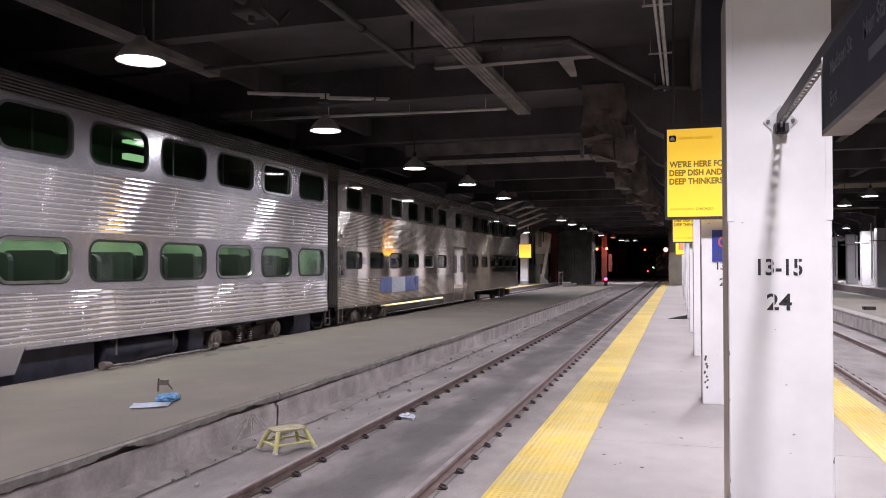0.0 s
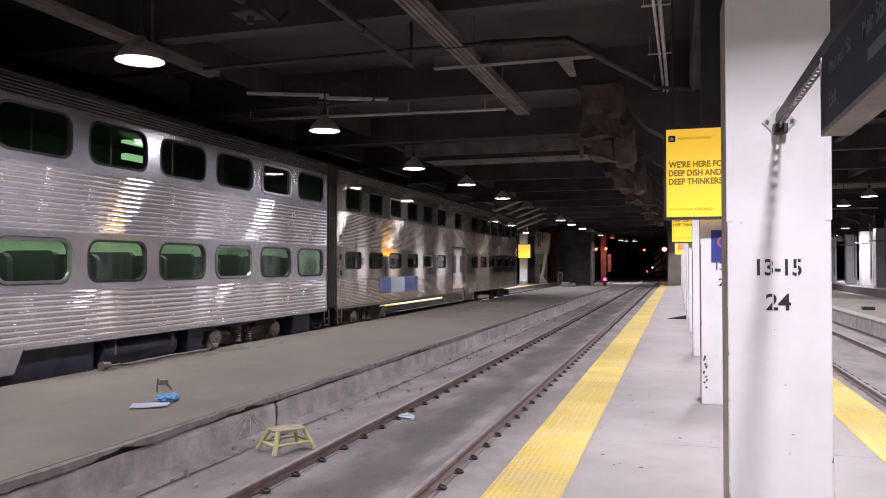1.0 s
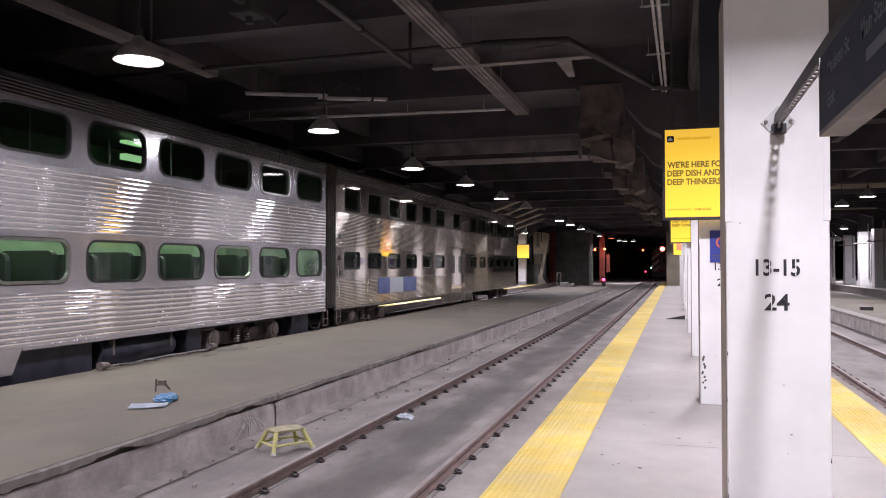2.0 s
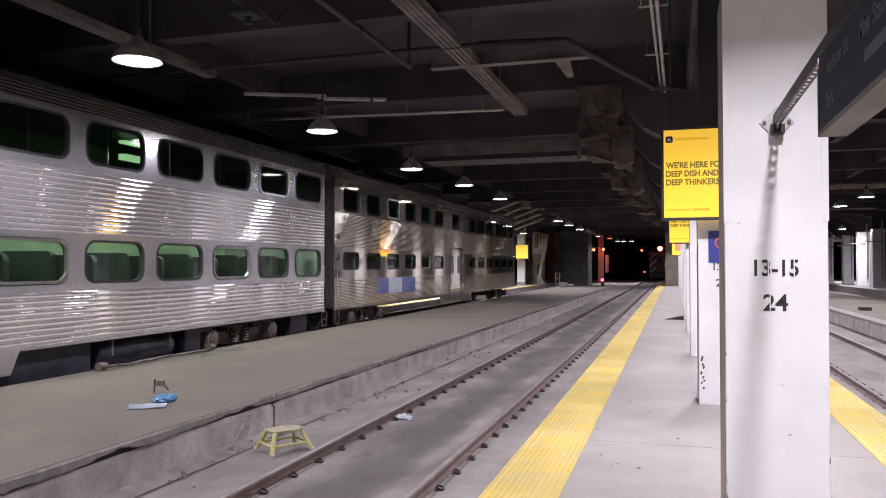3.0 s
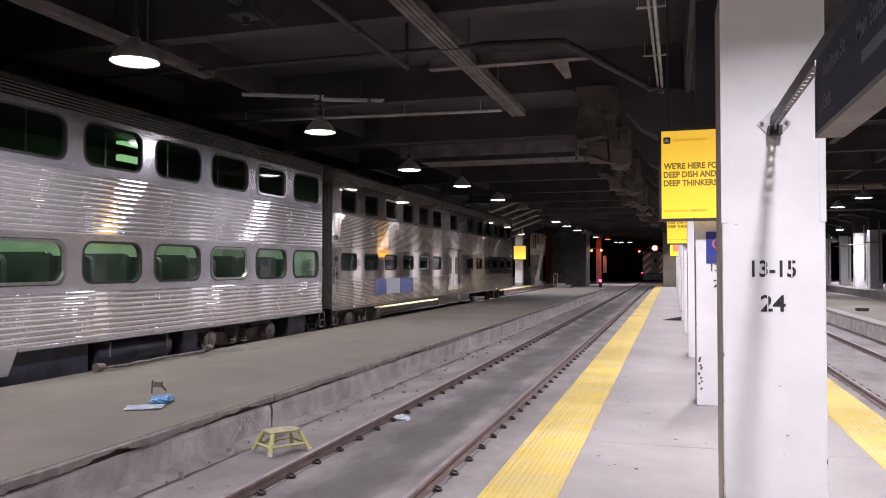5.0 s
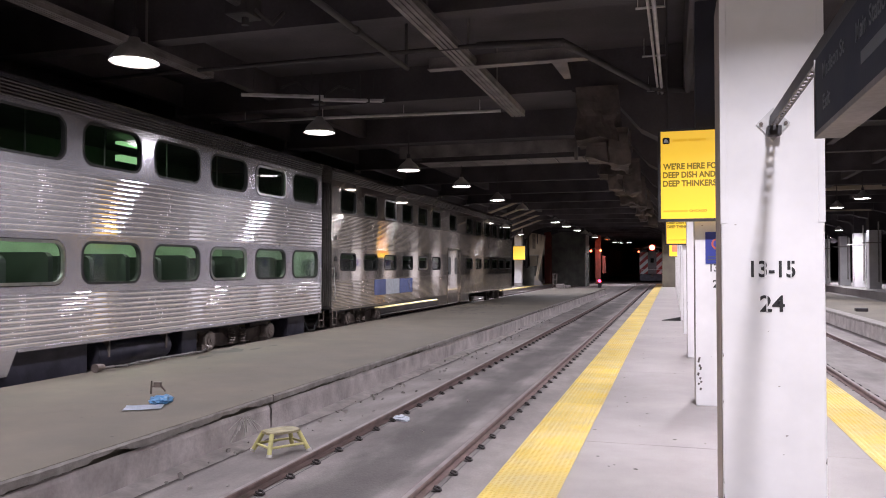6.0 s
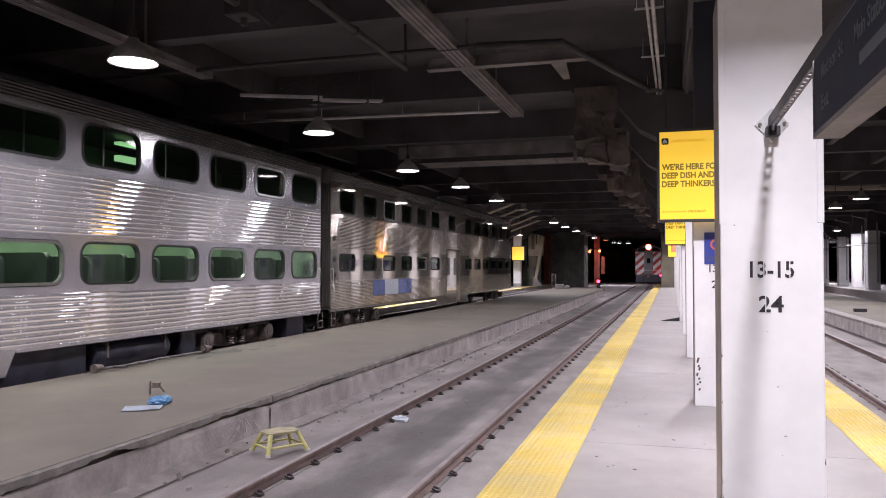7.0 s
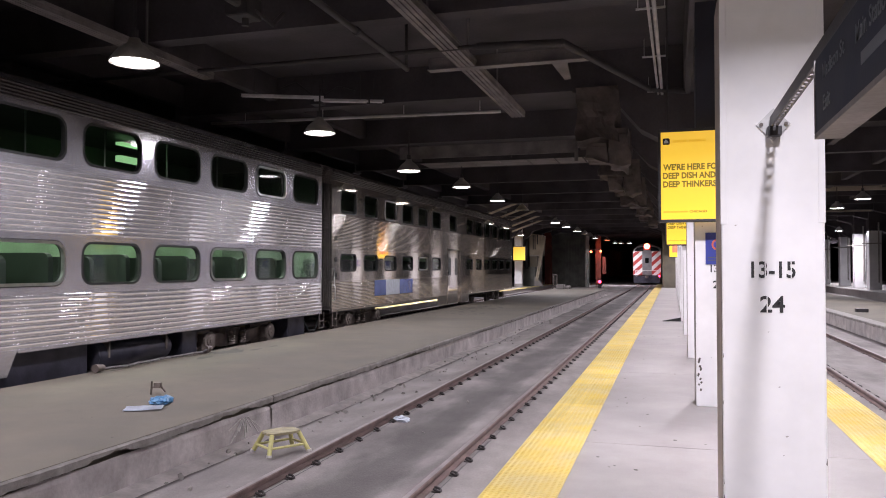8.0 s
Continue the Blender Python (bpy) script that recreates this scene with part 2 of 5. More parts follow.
def rounded(y0, y1, z0, z1, r, n=5):
    """A rectangle's outline with round corners, from its right side on."""
    out = []
    for cy, cz, a in ((y1 - r, z1 - r, 0), (y0 + r, z1 - r, 90), (y0 + r, z0 + r, 180), (y1 - r, z0 + r, 270)):
        for k in range(n + 1):
            w = radians(a + 90 * k / n)
            out.append((cy + r * math.cos(w), cz + r * math.sin(w)))
    return out


def ring(bm, x, outer, inner, x2=None):
    """A flat ring between two outlines of equal length in the plane at x; with x2, drawn out to it."""
    n = len(outer)
    a, b = [bm.verts.new((x, *q)) for q in outer], [bm.verts.new((x, *q)) for q in inner]
    faces = [bm.faces.new((a[i], a[(i + 1) % n], b[(i + 1) % n], b[i])) for i in range(n)]
    if x2 is not None:
        c, d = [bm.verts.new((x2, *q)) for q in outer], [bm.verts.new((x2, *q)) for q in inner]
        for p, q in ((c, a), (b, d)):
            faces += [bm.faces.new((p[i], p[(i + 1) % n], q[(i + 1) % n], q[i])) for i in range(n)]
    bmesh.ops.recalc_face_normals(bm, faces=faces)
    return bm


def mesh_of(name, bm, mat, smooth=False):
    me = bpy.data.meshes.new(name)
    bm.to_mesh(me)
    bm.free()
    me.materials.append(mat)
    if smooth:
        me.polygons.foreach_set("use_smooth", [True] * len(me.polygons))
    return me


def part(name, bm, mat, parent, label="", smooth=False):
    ob = new(name, mesh_of(name, bm, mat, smooth))
    ob.parent = parent
    return tagged(ob, label)


def thing(name, at, label, category, group="", kind=""):
    ob = new(name)
    ob.empty_display_size = 0.2
    ob.matrix_basis = at if isinstance(at, Matrix) else Matrix.Translation(at)
    return tagged(ob, label, category, group, kind)


def solid(name, bm, mat, label, category, group="", kind="", smooth=False):
    return tagged(new(name, mesh_of(name, bm, mat, smooth)), label, category, group, kind)


def words(name, body, size, m, mat, parent, stretch=1.0, fit=None, bold=0.03):
    """Lettering as a thin mesh; its lower left corner at m, or fitted to a width."""
    cu = bpy.data.curves.new(name, "FONT")
    cu.body, cu.size, cu.extrude, cu.resolution_u, cu.offset = body, size, 0.0008, 3, size * bold
    tmp = bpy.data.objects.new(name, cu)
    me = bpy.data.meshes.new_from_object(tmp)
    bpy.data.objects.remove(tmp)
    bpy.data.curves.remove(cu)
    xs = [v.co.x for v in me.vertices]
    k = fit / (max(xs) - min(xs)) if fit else stretch
    me.transform(Matrix.Diagonal((k, 1, 1, 1)) @ Matrix.Translation((-min(xs), 0, 0)))
    me.transform(m)
    me.materials.clear()
    me.materials.append(mat)
    ob = new(name, me)
    ob.parent = parent
    return ob


NEAR_FACE = Matrix.Rotation(radians(90), 4, "X")  # letters that are read looking along +y
NEW = bmesh.new

# ---- the large structure ----
BED_Z, RAIL_Z = -0.275, -0.145
BACK, FAR = -14.0, 240.0


def ground():
    bm = NEW()
    box(bm, -32, 32, BACK, FAR, BED_Z - 0.4, BED_Z)
    solid("ground", bm, BED, "grey stained concrete track slab under the rails", "track bed", kind="structure")


def platform_centre():
    bm = NEW()
    box(bm, -1.50, 2.44, BACK, 86, BED_Z, -0.012, 0.01)
    p = solid("platform_centre", bm, CONCRETE, "pale smooth concrete platform between two tracks", "platform", kind="structure")
    # slabs with fine joints between the two yellow strips
    y = -3.0
    while y < 86:
        long = 5.62 if y < 70 else 86 - y
        bm = NEW()
        box(bm, -0.892, 1.828, y + 0.004, min(86, y + long) - 0.004, -0.02, 0.0, 0.004)
        part("slab", bm, CONCRETE, p)
        y += long
    return p


def tactile(p, x0, x1, y0, y1, domed):
    w, step = x1 - x0, 0.61
    bm = NEW()
    box(bm, -w / 2, w / 2, 0.003, step - 0.003, -0.02, 0.003, 0.002)
    flat = mesh_of("tactile_tile", bm, TACTILE)
    bm = NEW()
    box(bm, -w / 2, w / 2, 0.003, step - 0.003, -0.02, 0.003)
    n = 12
    for i in range(n):
        for j in range(n):
            cx, cy, r = -w / 2 + (i + 0.5) * w / n, (j + 0.5) * step / n, 0.0165
            lo = [bm.verts.new((cx + r * sx, cy + r * sy, 0.003)) for sx, sy in ((-1, -1), (1, -1), (1, 1), (-1, 1))]
            hi = [bm.verts.new((cx + r * 0.6 * sx, cy + r * 0.6 * sy, 0.009)) for sx, sy in ((-1, -1), (1, -1), (1, 1), (-1, 1))]
            bm.faces.new(hi)
            for a in range(4):
                bm.faces.new((lo[a], lo[(a + 1) % 4], hi[(a + 1) % 4], hi[a]))
    dome = mesh_of("tactile_tile", bm, TACTILE)
    y = y0
    while y < y1:
        ob = new("tactile_tile", dome if y < domed else flat)
        ob.parent, ob.location = p, ((x0 + x1) / 2, y, 0)
        y += step


def rough_slab(x0, x1, z0, z1, y0, y1, step, seed, amount):
    """A long concrete block whose edge is broken and chipped."""
    bm = NEW()
    rows = []
    n = int((y1 - y0) / step)
    for i in range(n + 1):
        y = y0 + (y1 - y0) * i / n
        a = noise.noise((y * 2.3, seed, 0)) + 0.6 * noise.noise((y * 9, seed, 4))
        b = noise.noise((y * 3.1, seed, 8)) + 0.8 * noise.noise((y * 11, seed, 2))
        c = max(0.0, noise.noise((y * 1.1, seed, 20)) - 0.2) * 3
        e = 0.006 + amount * 0.35 * (1 + a * 0.6)
        bite = sum(math.exp(-((y - q) / w) ** 2) for q, w in ((8.1, 0.45), (5.9, 0.3), (14.6, 0.7), (20.2, 0.6), (27.5, 0.8)))
        dz = amount * (b * 0.8 + c * max(0, b + 0.3) + bite * (0.7 + 1.1 * abs(noise.noise((y * 14, seed, 6)))))
        rows.append([bm.verts.new(q) for q in ((x0, y, z1), (x1 - e, y, z1), (x1 + amount * a * 0.25, y, z1 - e), (x1 - amount * (0.2 - 0.3 * a), y, z0 + dz), (x0, y, z0 + dz * 0.3))])
    for r, s in zip(rows, rows[1:]):
        for k in range(5):
            bm.faces.new((r[k], r[(k + 1) % 5], s[(k + 1) % 5], s[k]))
    bm.faces.new(rows[0]), bm.faces.new(rows[-1])
    bmesh.ops.recalc_face_normals(bm, faces=bm.faces)
    return bm


LP0, LP1, LP_Z, LP_END = -8.72, -4.90, 0.2, 60.0


def platform_left():
    bm = NEW()
    box(bm, LP0 + 0.1, LP1 - 0.06, BACK, LP_END, BED_Z, LP_Z - 0.16)
    p = solid("platform_left", bm, WALL_FACE, "old low concrete platform with a crumbling edge beside the track", "platform", kind="structure")
    bm = NEW()
    box(bm, LP0, LP1 - 0.13, BACK, LP_END, LP_Z - 0.17, LP_Z)
    box(bm, LP1 - 0.131, LP1 - 0.022, BACK, LP_END, LP_Z - 0.02, LP_Z)
    part("deck", bm, OLD_CONCRETE, p, "greenish grey trowelled deck")
    joints = (-6, 3.2, 8.85, 15.4, 20.9, 26.5, 33.0, 39.5, 46.0, 53.0, LP_END)
    for i, (a, b) in enumerate(zip(joints, joints[1:])):
        lift, out = (-0.012, 0.0) if i % 3 else (0.0, 0.02)
        part("coping", rough_slab(LP1 - 0.135, LP1 + out, LP_Z - 0.088, LP_Z - 0.004, a + 0.01, b - 0.01, 0.03, i * 3.7, 0.032), COPING, p)
    for i, (a, b) in enumerate(zip(joints, joints[1:])):
        bm = NEW()
        n = int((b - a) / 0.25)
        g = []
        for k in range(n + 1):
            y = a + 0.006 + (b - a - 0.012) * k / n
            g.append([bm.verts.new((LP1 - 0.03 - (0.02 if i % 2 else 0) + 0.012 * noise.noise((y, z * 3, i)) - (0.03 if z > 0.03 else 0), y, z)) for z in (BED_Z, -0.25, -0.15, -0.05, 0.02, LP_Z - 0.125 + 0.022 * noise.noise((y * 3, 7, i)))])
        for r, s in zip(g, g[1:]):
            for k in range(5):
                bm.faces.new((r[k], r[k + 1], s[k + 1], s[k]))
        bmesh.ops.recalc_face_normals(bm, faces=bm.faces)
        part("face_slab", bm, WALL_FACE, p)
    for k in range(11):
        # lime that ran down from one crack and spread like a fan
        y, lean = 8.22 + 0.018 * (k - 5), 0.055 * (k - 5) + 0.02 * math.sin(k * 5)
        top, low = 0.03 - 0.02 * (k % 3), -0.06 - 0.05 * ((k * 7) % 4)
        bm = NEW()
        prism(bm, [(y, top), (y + 0.010, top), (y + 0.024 + lean, low), (y + 0.004 + lean, low)], "x", LP1 - 0.08, LP1 - 0.0405)
        part("lime_streak", bm, PALE_LIME, p, "pale lime streak")
    # a footing that slopes out to the track slab
    bm = NEW()
    n = 800
    g = []
    for k in range(n + 1):
        y = -2 + (LP_END + 2) * k / n
        w = 0.13 + 0.07 * noise.noise((y * 0.5, 3, 1)) + 0.05 * noise.noise((y * 3, 5, 1))
        g.append([bm.verts.new(q) for q in ((LP1 - 0.05, y, BED_Z + 0.045), (LP1 + w * 0.4, y, BED_Z + 0.03), (LP1 + w, y, BED_Z + 0.012 + 0.008 * noise.noise((y * 4, 1, 1))), (LP1 + w + 0.05, y, BED_Z - 0.006))])
    for r, s in zip(g, g[1:]):
        for k in range(3):
            bm.faces.new((r[k], r[k + 1], s[k + 1], s[k]))
    bmesh.ops.recalc_face_normals(bm, faces=bm.faces)
    part("footing", bm, FOOTING, p, "rough broken concrete footing, coloured pale to lift the shadow on it")
    return p


def platform_right():
    bm = NEW()
    box(bm, 5.60, 9.35, BACK, 90, BED_Z, LP_Z - 0.06, 0.02)
    p = solid("platform_right", bm, WALL_FACE, "grey concrete platform with a dark stained edge", "platform", kind="structure")
    bm = NEW()
    box(bm, 5.95, 9.33, BACK, 90, LP_Z - 0.07, LP_Z, 0.004)
    part("deck", bm, OLD_CONCRETE, p, "grey trowelled deck")
    y = 8.0
    while y < 90:
        c = part("coping", rough_slab(0, 0.40, 0.02, 0.106, 0, 6.0, 0.05, y, 0.04), COPING, p)
        c.matrix_basis = pose(5.99, y + 6.0, LP_Z - 0.1, 0, 0, 180)
        y += 6.02
    bm = NEW()
    box(bm, 12.6, 18.5, 20, 120, BED_Z, LP_Z + 0.05, 0.02)
    solid("platform_far", bm, CONCRETE, "distant pale platform with a row of white columns", "platform", kind="structure")
    bm = NEW()
    box(bm, -18.5, -12.4, 18, 120, BED_Z, 0.0, 0.02)
    p = solid("platform_behind_train", bm, CONCRETE, "lit concrete platform beyond the parked train", "platform", kind="structure")
    bm = NEW()
    box(bm, -13.0, -12.4, 18, 120, -0.01, 0.004)
    part("edge_strip", bm, TACTILE, p, "yellow platform edge strip")


def shell():
    for name, x0, x1, y0, y1 in (("wall_west", -32.4, -32, BACK, FAR), ("wall_east", 32, 32.4, BACK, FAR), ("wall_south", -32.4, 32.4, BACK - 0.4, BACK), ("wall_north", -32.4, 32.4, FAR, FAR + 0.4)):
        bm = NEW()
        box(bm, x0, x1, y0, y1, BED_Z - 0.4, 6.8)
        solid(name, bm, SOOT, "dark sooty concrete wall closing the train shed", "wall", kind="structure")
    bm = NEW()
    box(bm, -32.4, 32.4, BACK - 0.4, FAR + 0.4, 6.4, 6.8)
    # girders across the tracks with haunches down to the column lines, and joists along
    for k in range(-3, 28):
        y = 5.40 + BAY * k
        for c in (-14.4, 0.6, 15.2):
            if c > 0.5 and c < 1 and k < 2:
                continue
            half = [(2.6, 6.5), (2.6, 5.55), (1.7, 5.3), (1.2, 4.7), (0.31, 4.2)]
            prism(bm, [(c - x, z) for x, z in half] + [(c + x, z) for x, z in reversed(half)], "y", y - 0.34, y + 0.34)
        box(bm, -31.9, 31.9, y - 0.17, y + 0.17, 5.62, 6.4)
    for x in (-11.8, -9.2, 5.0, 7.6, 10.2):
        box(bm, x - 0.11, x + 0.11, BACK, FAR, 5.85, 6.4)
    for c in (-14.4, 0.6, 15.2):
        box(bm, c - 0.35, c + 0.35, BACK, FAR, 5.4, 6.4)
    solid("ceiling", bm, SOOT, "black sooty concrete roof with deep girders and joists", "ceiling", kind="structure")


BAY = 5.62


def sweep(profile, line):
    """A profile of (x, z) carried along a line of (shift in x, y)."""
    bm = NEW()
    rows = [[bm.verts.new((x + dx, y, z)) for x, z in profile] for dx, y in line]
    n = len(profile)
    for a, c in zip(rows, rows[1:]):
        for k in range(n):
            bm.faces.new((a[k], a[(k + 1) % n], c[(k + 1) % n], c[k]))
    bm.faces.new(rows[0]), bm.faces.new(rows[-1])
    bmesh.ops.recalc_face_normals(bm, faces=bm.faces)
    return bm


def track(name, cx, line, label):
    y0, y1 = line[0][1], line[-1][1]
    t = thing(name, (cx, 0, BED_Z), label, "track", kind="structure")
    h = RAIL_Z - BED_Z
    b = 0.042
    foot = [(-0.07, b), (0.07, b), (0.07, b + 0.010), (0.012, b + 0.022), (0.010, h - 0.045), (0.036, h - 0.034), (0.036, h - 0.006), (0.028, h), (-0.028, h), (-0.036, h - 0.006), (-0.036, h - 0.034), (-0.010, h - 0.045), (-0.012, b + 0.022), (-0.07, b + 0.010)]
    for s in (-0.752, 0.752):
        part("plinth", sweep([(s - 0.55, -0.004), (s + 0.60, -0.004), (s + 0.135, b), (s - 0.09, b)], line), BED, t, "low concrete strip under the rail")
        r = part("rail", sweep([(x + s, z) for x, z in foot], line), RAIL, t, "rust-red steel rail")
        part("groove", sweep([(s + 0.118, b), (s + 0.127, b), (s + 0.127, b + 0.0025), (s + 0.118, b + 0.0025)], line), CLIP, r, "dark groove along the rail bed")
        part("running_band", sweep([(s - 0.022, h - 0.001), (s + 0.026, h - 0.001), (s + 0.026, h + 0.0015), (s - 0.022, h + 0.0015)], line), RAIL_HEAD, r, "dull worn running band")
    bm = NEW()
    loop = [(0.078 - 0.034 * math.cos(w), 0.04 * math.sin(w), 0.024 + 0.012 * math.cos(w)) for w in (0.5 + k * 0.64 for k in range(9))]
    tube(bm, loop, 0.012, 6)
    box(bm, 0.03, 0.115, -0.032, 0.032, 0.0, 0.008)
    clip = mesh_of("rail_clip", bm, CLIP)
    rest = NEW()
    y, n = max(5.1, y0), 0
    while y < min(y1, 72):
        for s in (-0.752, 0.752):
            if n < 290:
                ob = new("rail_clip", clip)
                ob.parent, ob.location = t, (s + 0.05, y, b)
                n += 1
            box(rest, s - 0.098, s - 0.072, y - 0.03, y + 0.03, b, b + 0.008)
        y += 0.575
    tagged(part("far_clips", rest, CLIP, t), kind="stuff")
    return t


def column(x0, y0, numbers):
    """A square white column, dark above; its front face towards the south."""
    w = 0.59
    c = thing("column", (x0 + w / 2, y0 + w / 2, 0), "square white painted column with black stencilled numbers", "column", "columns along the platform")
    bm = NEW()
    box(bm, -w / 2, w / 2, -w / 2, w / 2, 0, 3.62, 0.012)
    part("shaft", bm, WHITE_PAINT, c)
    bm = NEW()
    box(bm, -w / 2 + 0.02, w / 2 - 0.02, -w / 2 + 0.02, w / 2 - 0.02, 3.62, 5.6)
    part("upper_shaft", bm, NAVY_SOOT, c, "dark navy sooty upper shaft")
    for s in (-1, 1):
        bm = NEW()
        box(bm, s * (w / 2 - 0.035), s * (w / 2 + 0.004), -w / 2 - 0.004, -w / 2 + 0.03, 2.11, 3.6, 0.002)
        part("corner_guard", bm, WHITE_PAINT, c, "white painted steel corner guard")
        bm = NEW()
        box(bm, s * (w / 2 - 0.006), s * (w / 2 + 0.003), -w / 2 + 0.035, w / 2 - 0.01, 0.02, 3.6)
        part("side_plate", bm, SIDE_SHADED, c, "grimy cream side plate, also darkened for its shade")
    for n in range(5):
        bm = NEW()
        sx, z = random.choice((-1, -1, 1)), random.uniform(0.05, 1.3)
        hh = random.uniform(0.008, 0.035)
        wx = random.uniform(0.004, 0.010)
        prism(bm, [(sx * (w / 2 - wx), z), (sx * (w / 2 - 0.002), z - 0.01), (sx * (w / 2 - 0.002), z + hh), (sx * (w / 2 - wx * 0.5), z + hh * 0.8)], "y", -w / 2 - 0.0015, -w / 2 + 0.004)
        part("paint_chip", bm, CHIPPED, c)
    for n in range(5):
        bm = NEW()
        x, z, r = random.uniform(-0.25, 0.25), random.uniform(0.4, 2.4), random.uniform(0.004, 0.012)
        prism(bm, [(x - r, z), (x, z - r * 0.6), (x + r * 1.4, z + r * 0.3), (x, z + r * 0.7)], "y", -w / 2 - 0.0015, -w / 2 + 0.004)
        part("paint_chip", bm, SHADE_PAINT, c)
    if 8 < y0 < 12:
        for n in range(9):
            bm = NEW()
            x, z, hh = -w / 2 + random.uniform(0.012, 0.05), 0.22 + 0.05 * n + random.uniform(-0.02, 0.02), random.uniform(0.02, 0.05)
            prism(bm, [(x, z), (x + 0.02, z - 0.012), (x + 0.034, z + hh * 0.7), (x + 0.010, z + hh)], "y", -w / 2 - 0.0015, -w / 2 + 0.004)
            part("paint_chip", bm, CHIPPED, c)
    if numbers:
        for x, z in ((-0.044, 1.783), (0.103, 1.783), (-0.035, 1.57)):
            bm = NEW()
            box(bm, x - 0.003, x + 0.003, -w / 2 - 0.0065, -w / 2 - 0.0045, z - 0.01, z + 0.115)
            part("stencil_gap", bm, WHITE_PAINT, c)
        words("number", "13-15", 0.14, Matrix.Translation((-0.124 + (0.02 if y0 > 6 else 0), -w / 2 - 0.003, 1.778)) @ NEAR_FACE, BLACK_PAINT, c, fit=0.252, bold=0.02)
        words("number", "24", 0.14, Matrix.Translation((-0.075, -w / 2 - 0.003, 1.565)) @ NEAR_FACE, BLACK_PAINT, c, fit=0.142, bold=0.02)
    return c


def hood_lamp(x, y, lit, group, mat=None, power=LEFT_POWER, spread=165, z=LAMP_Z, disc=0.52):
    """A bell-shaped industrial lamp on a short stem."""
    o = thing("pendant_lamp", (x, y, z), "grey bell-shaped industrial lamp glowing white" if lit else "grey bell-shaped industrial lamp, unlit", "lamp", group)
    bm = NEW()
    lathe(bm, [(0.325, 0.0), (0.33, 0.012), (0.31, 0.05), (0.25, 0.14), (0.17, 0.22), (0.10, 0.27), (0.07, 0.34), (0.0, 0.345)], 28)
    lathe(bm, [(0.325, 0.0), (0.30, 0.04), (0.24, 0.13), (0.16, 0.2), (0.0, 0.21)], 28)
    part("shade", bm, ENAMEL, o, "dusty spun-metal shade", smooth=True)
    bm = NEW()
    lathe(bm, [(0.0, -0.008), (0.15, -0.005), (0.26, 0.004), (0.30, 0.022), (0.0, 0.03)], 28)
    part("lens", bm, (mat or LAMP_GLOW) if lit else PANE, o, smooth=True)
    bm = NEW()
    rod(bm, (0, 0, 0.33), (0, 0, 5.64 - z), 0.018, 8)
    rod(bm, (0, 0, 0.33), (0, 0, 0.46), 0.05, 10)
    part("stem", bm, SOOT_STEEL, o)
    if lit and power:
        la = bpy.data.lights.new("lamp_light", "AREA")
        la.shape, la.size, la.energy, la.color, la.spread = "DISK", disc, power, LAMP_COLOR, radians(spread)
        lo = new("lamp_light", la)
        lo.location = (x, y, z - 0.05)
    return o


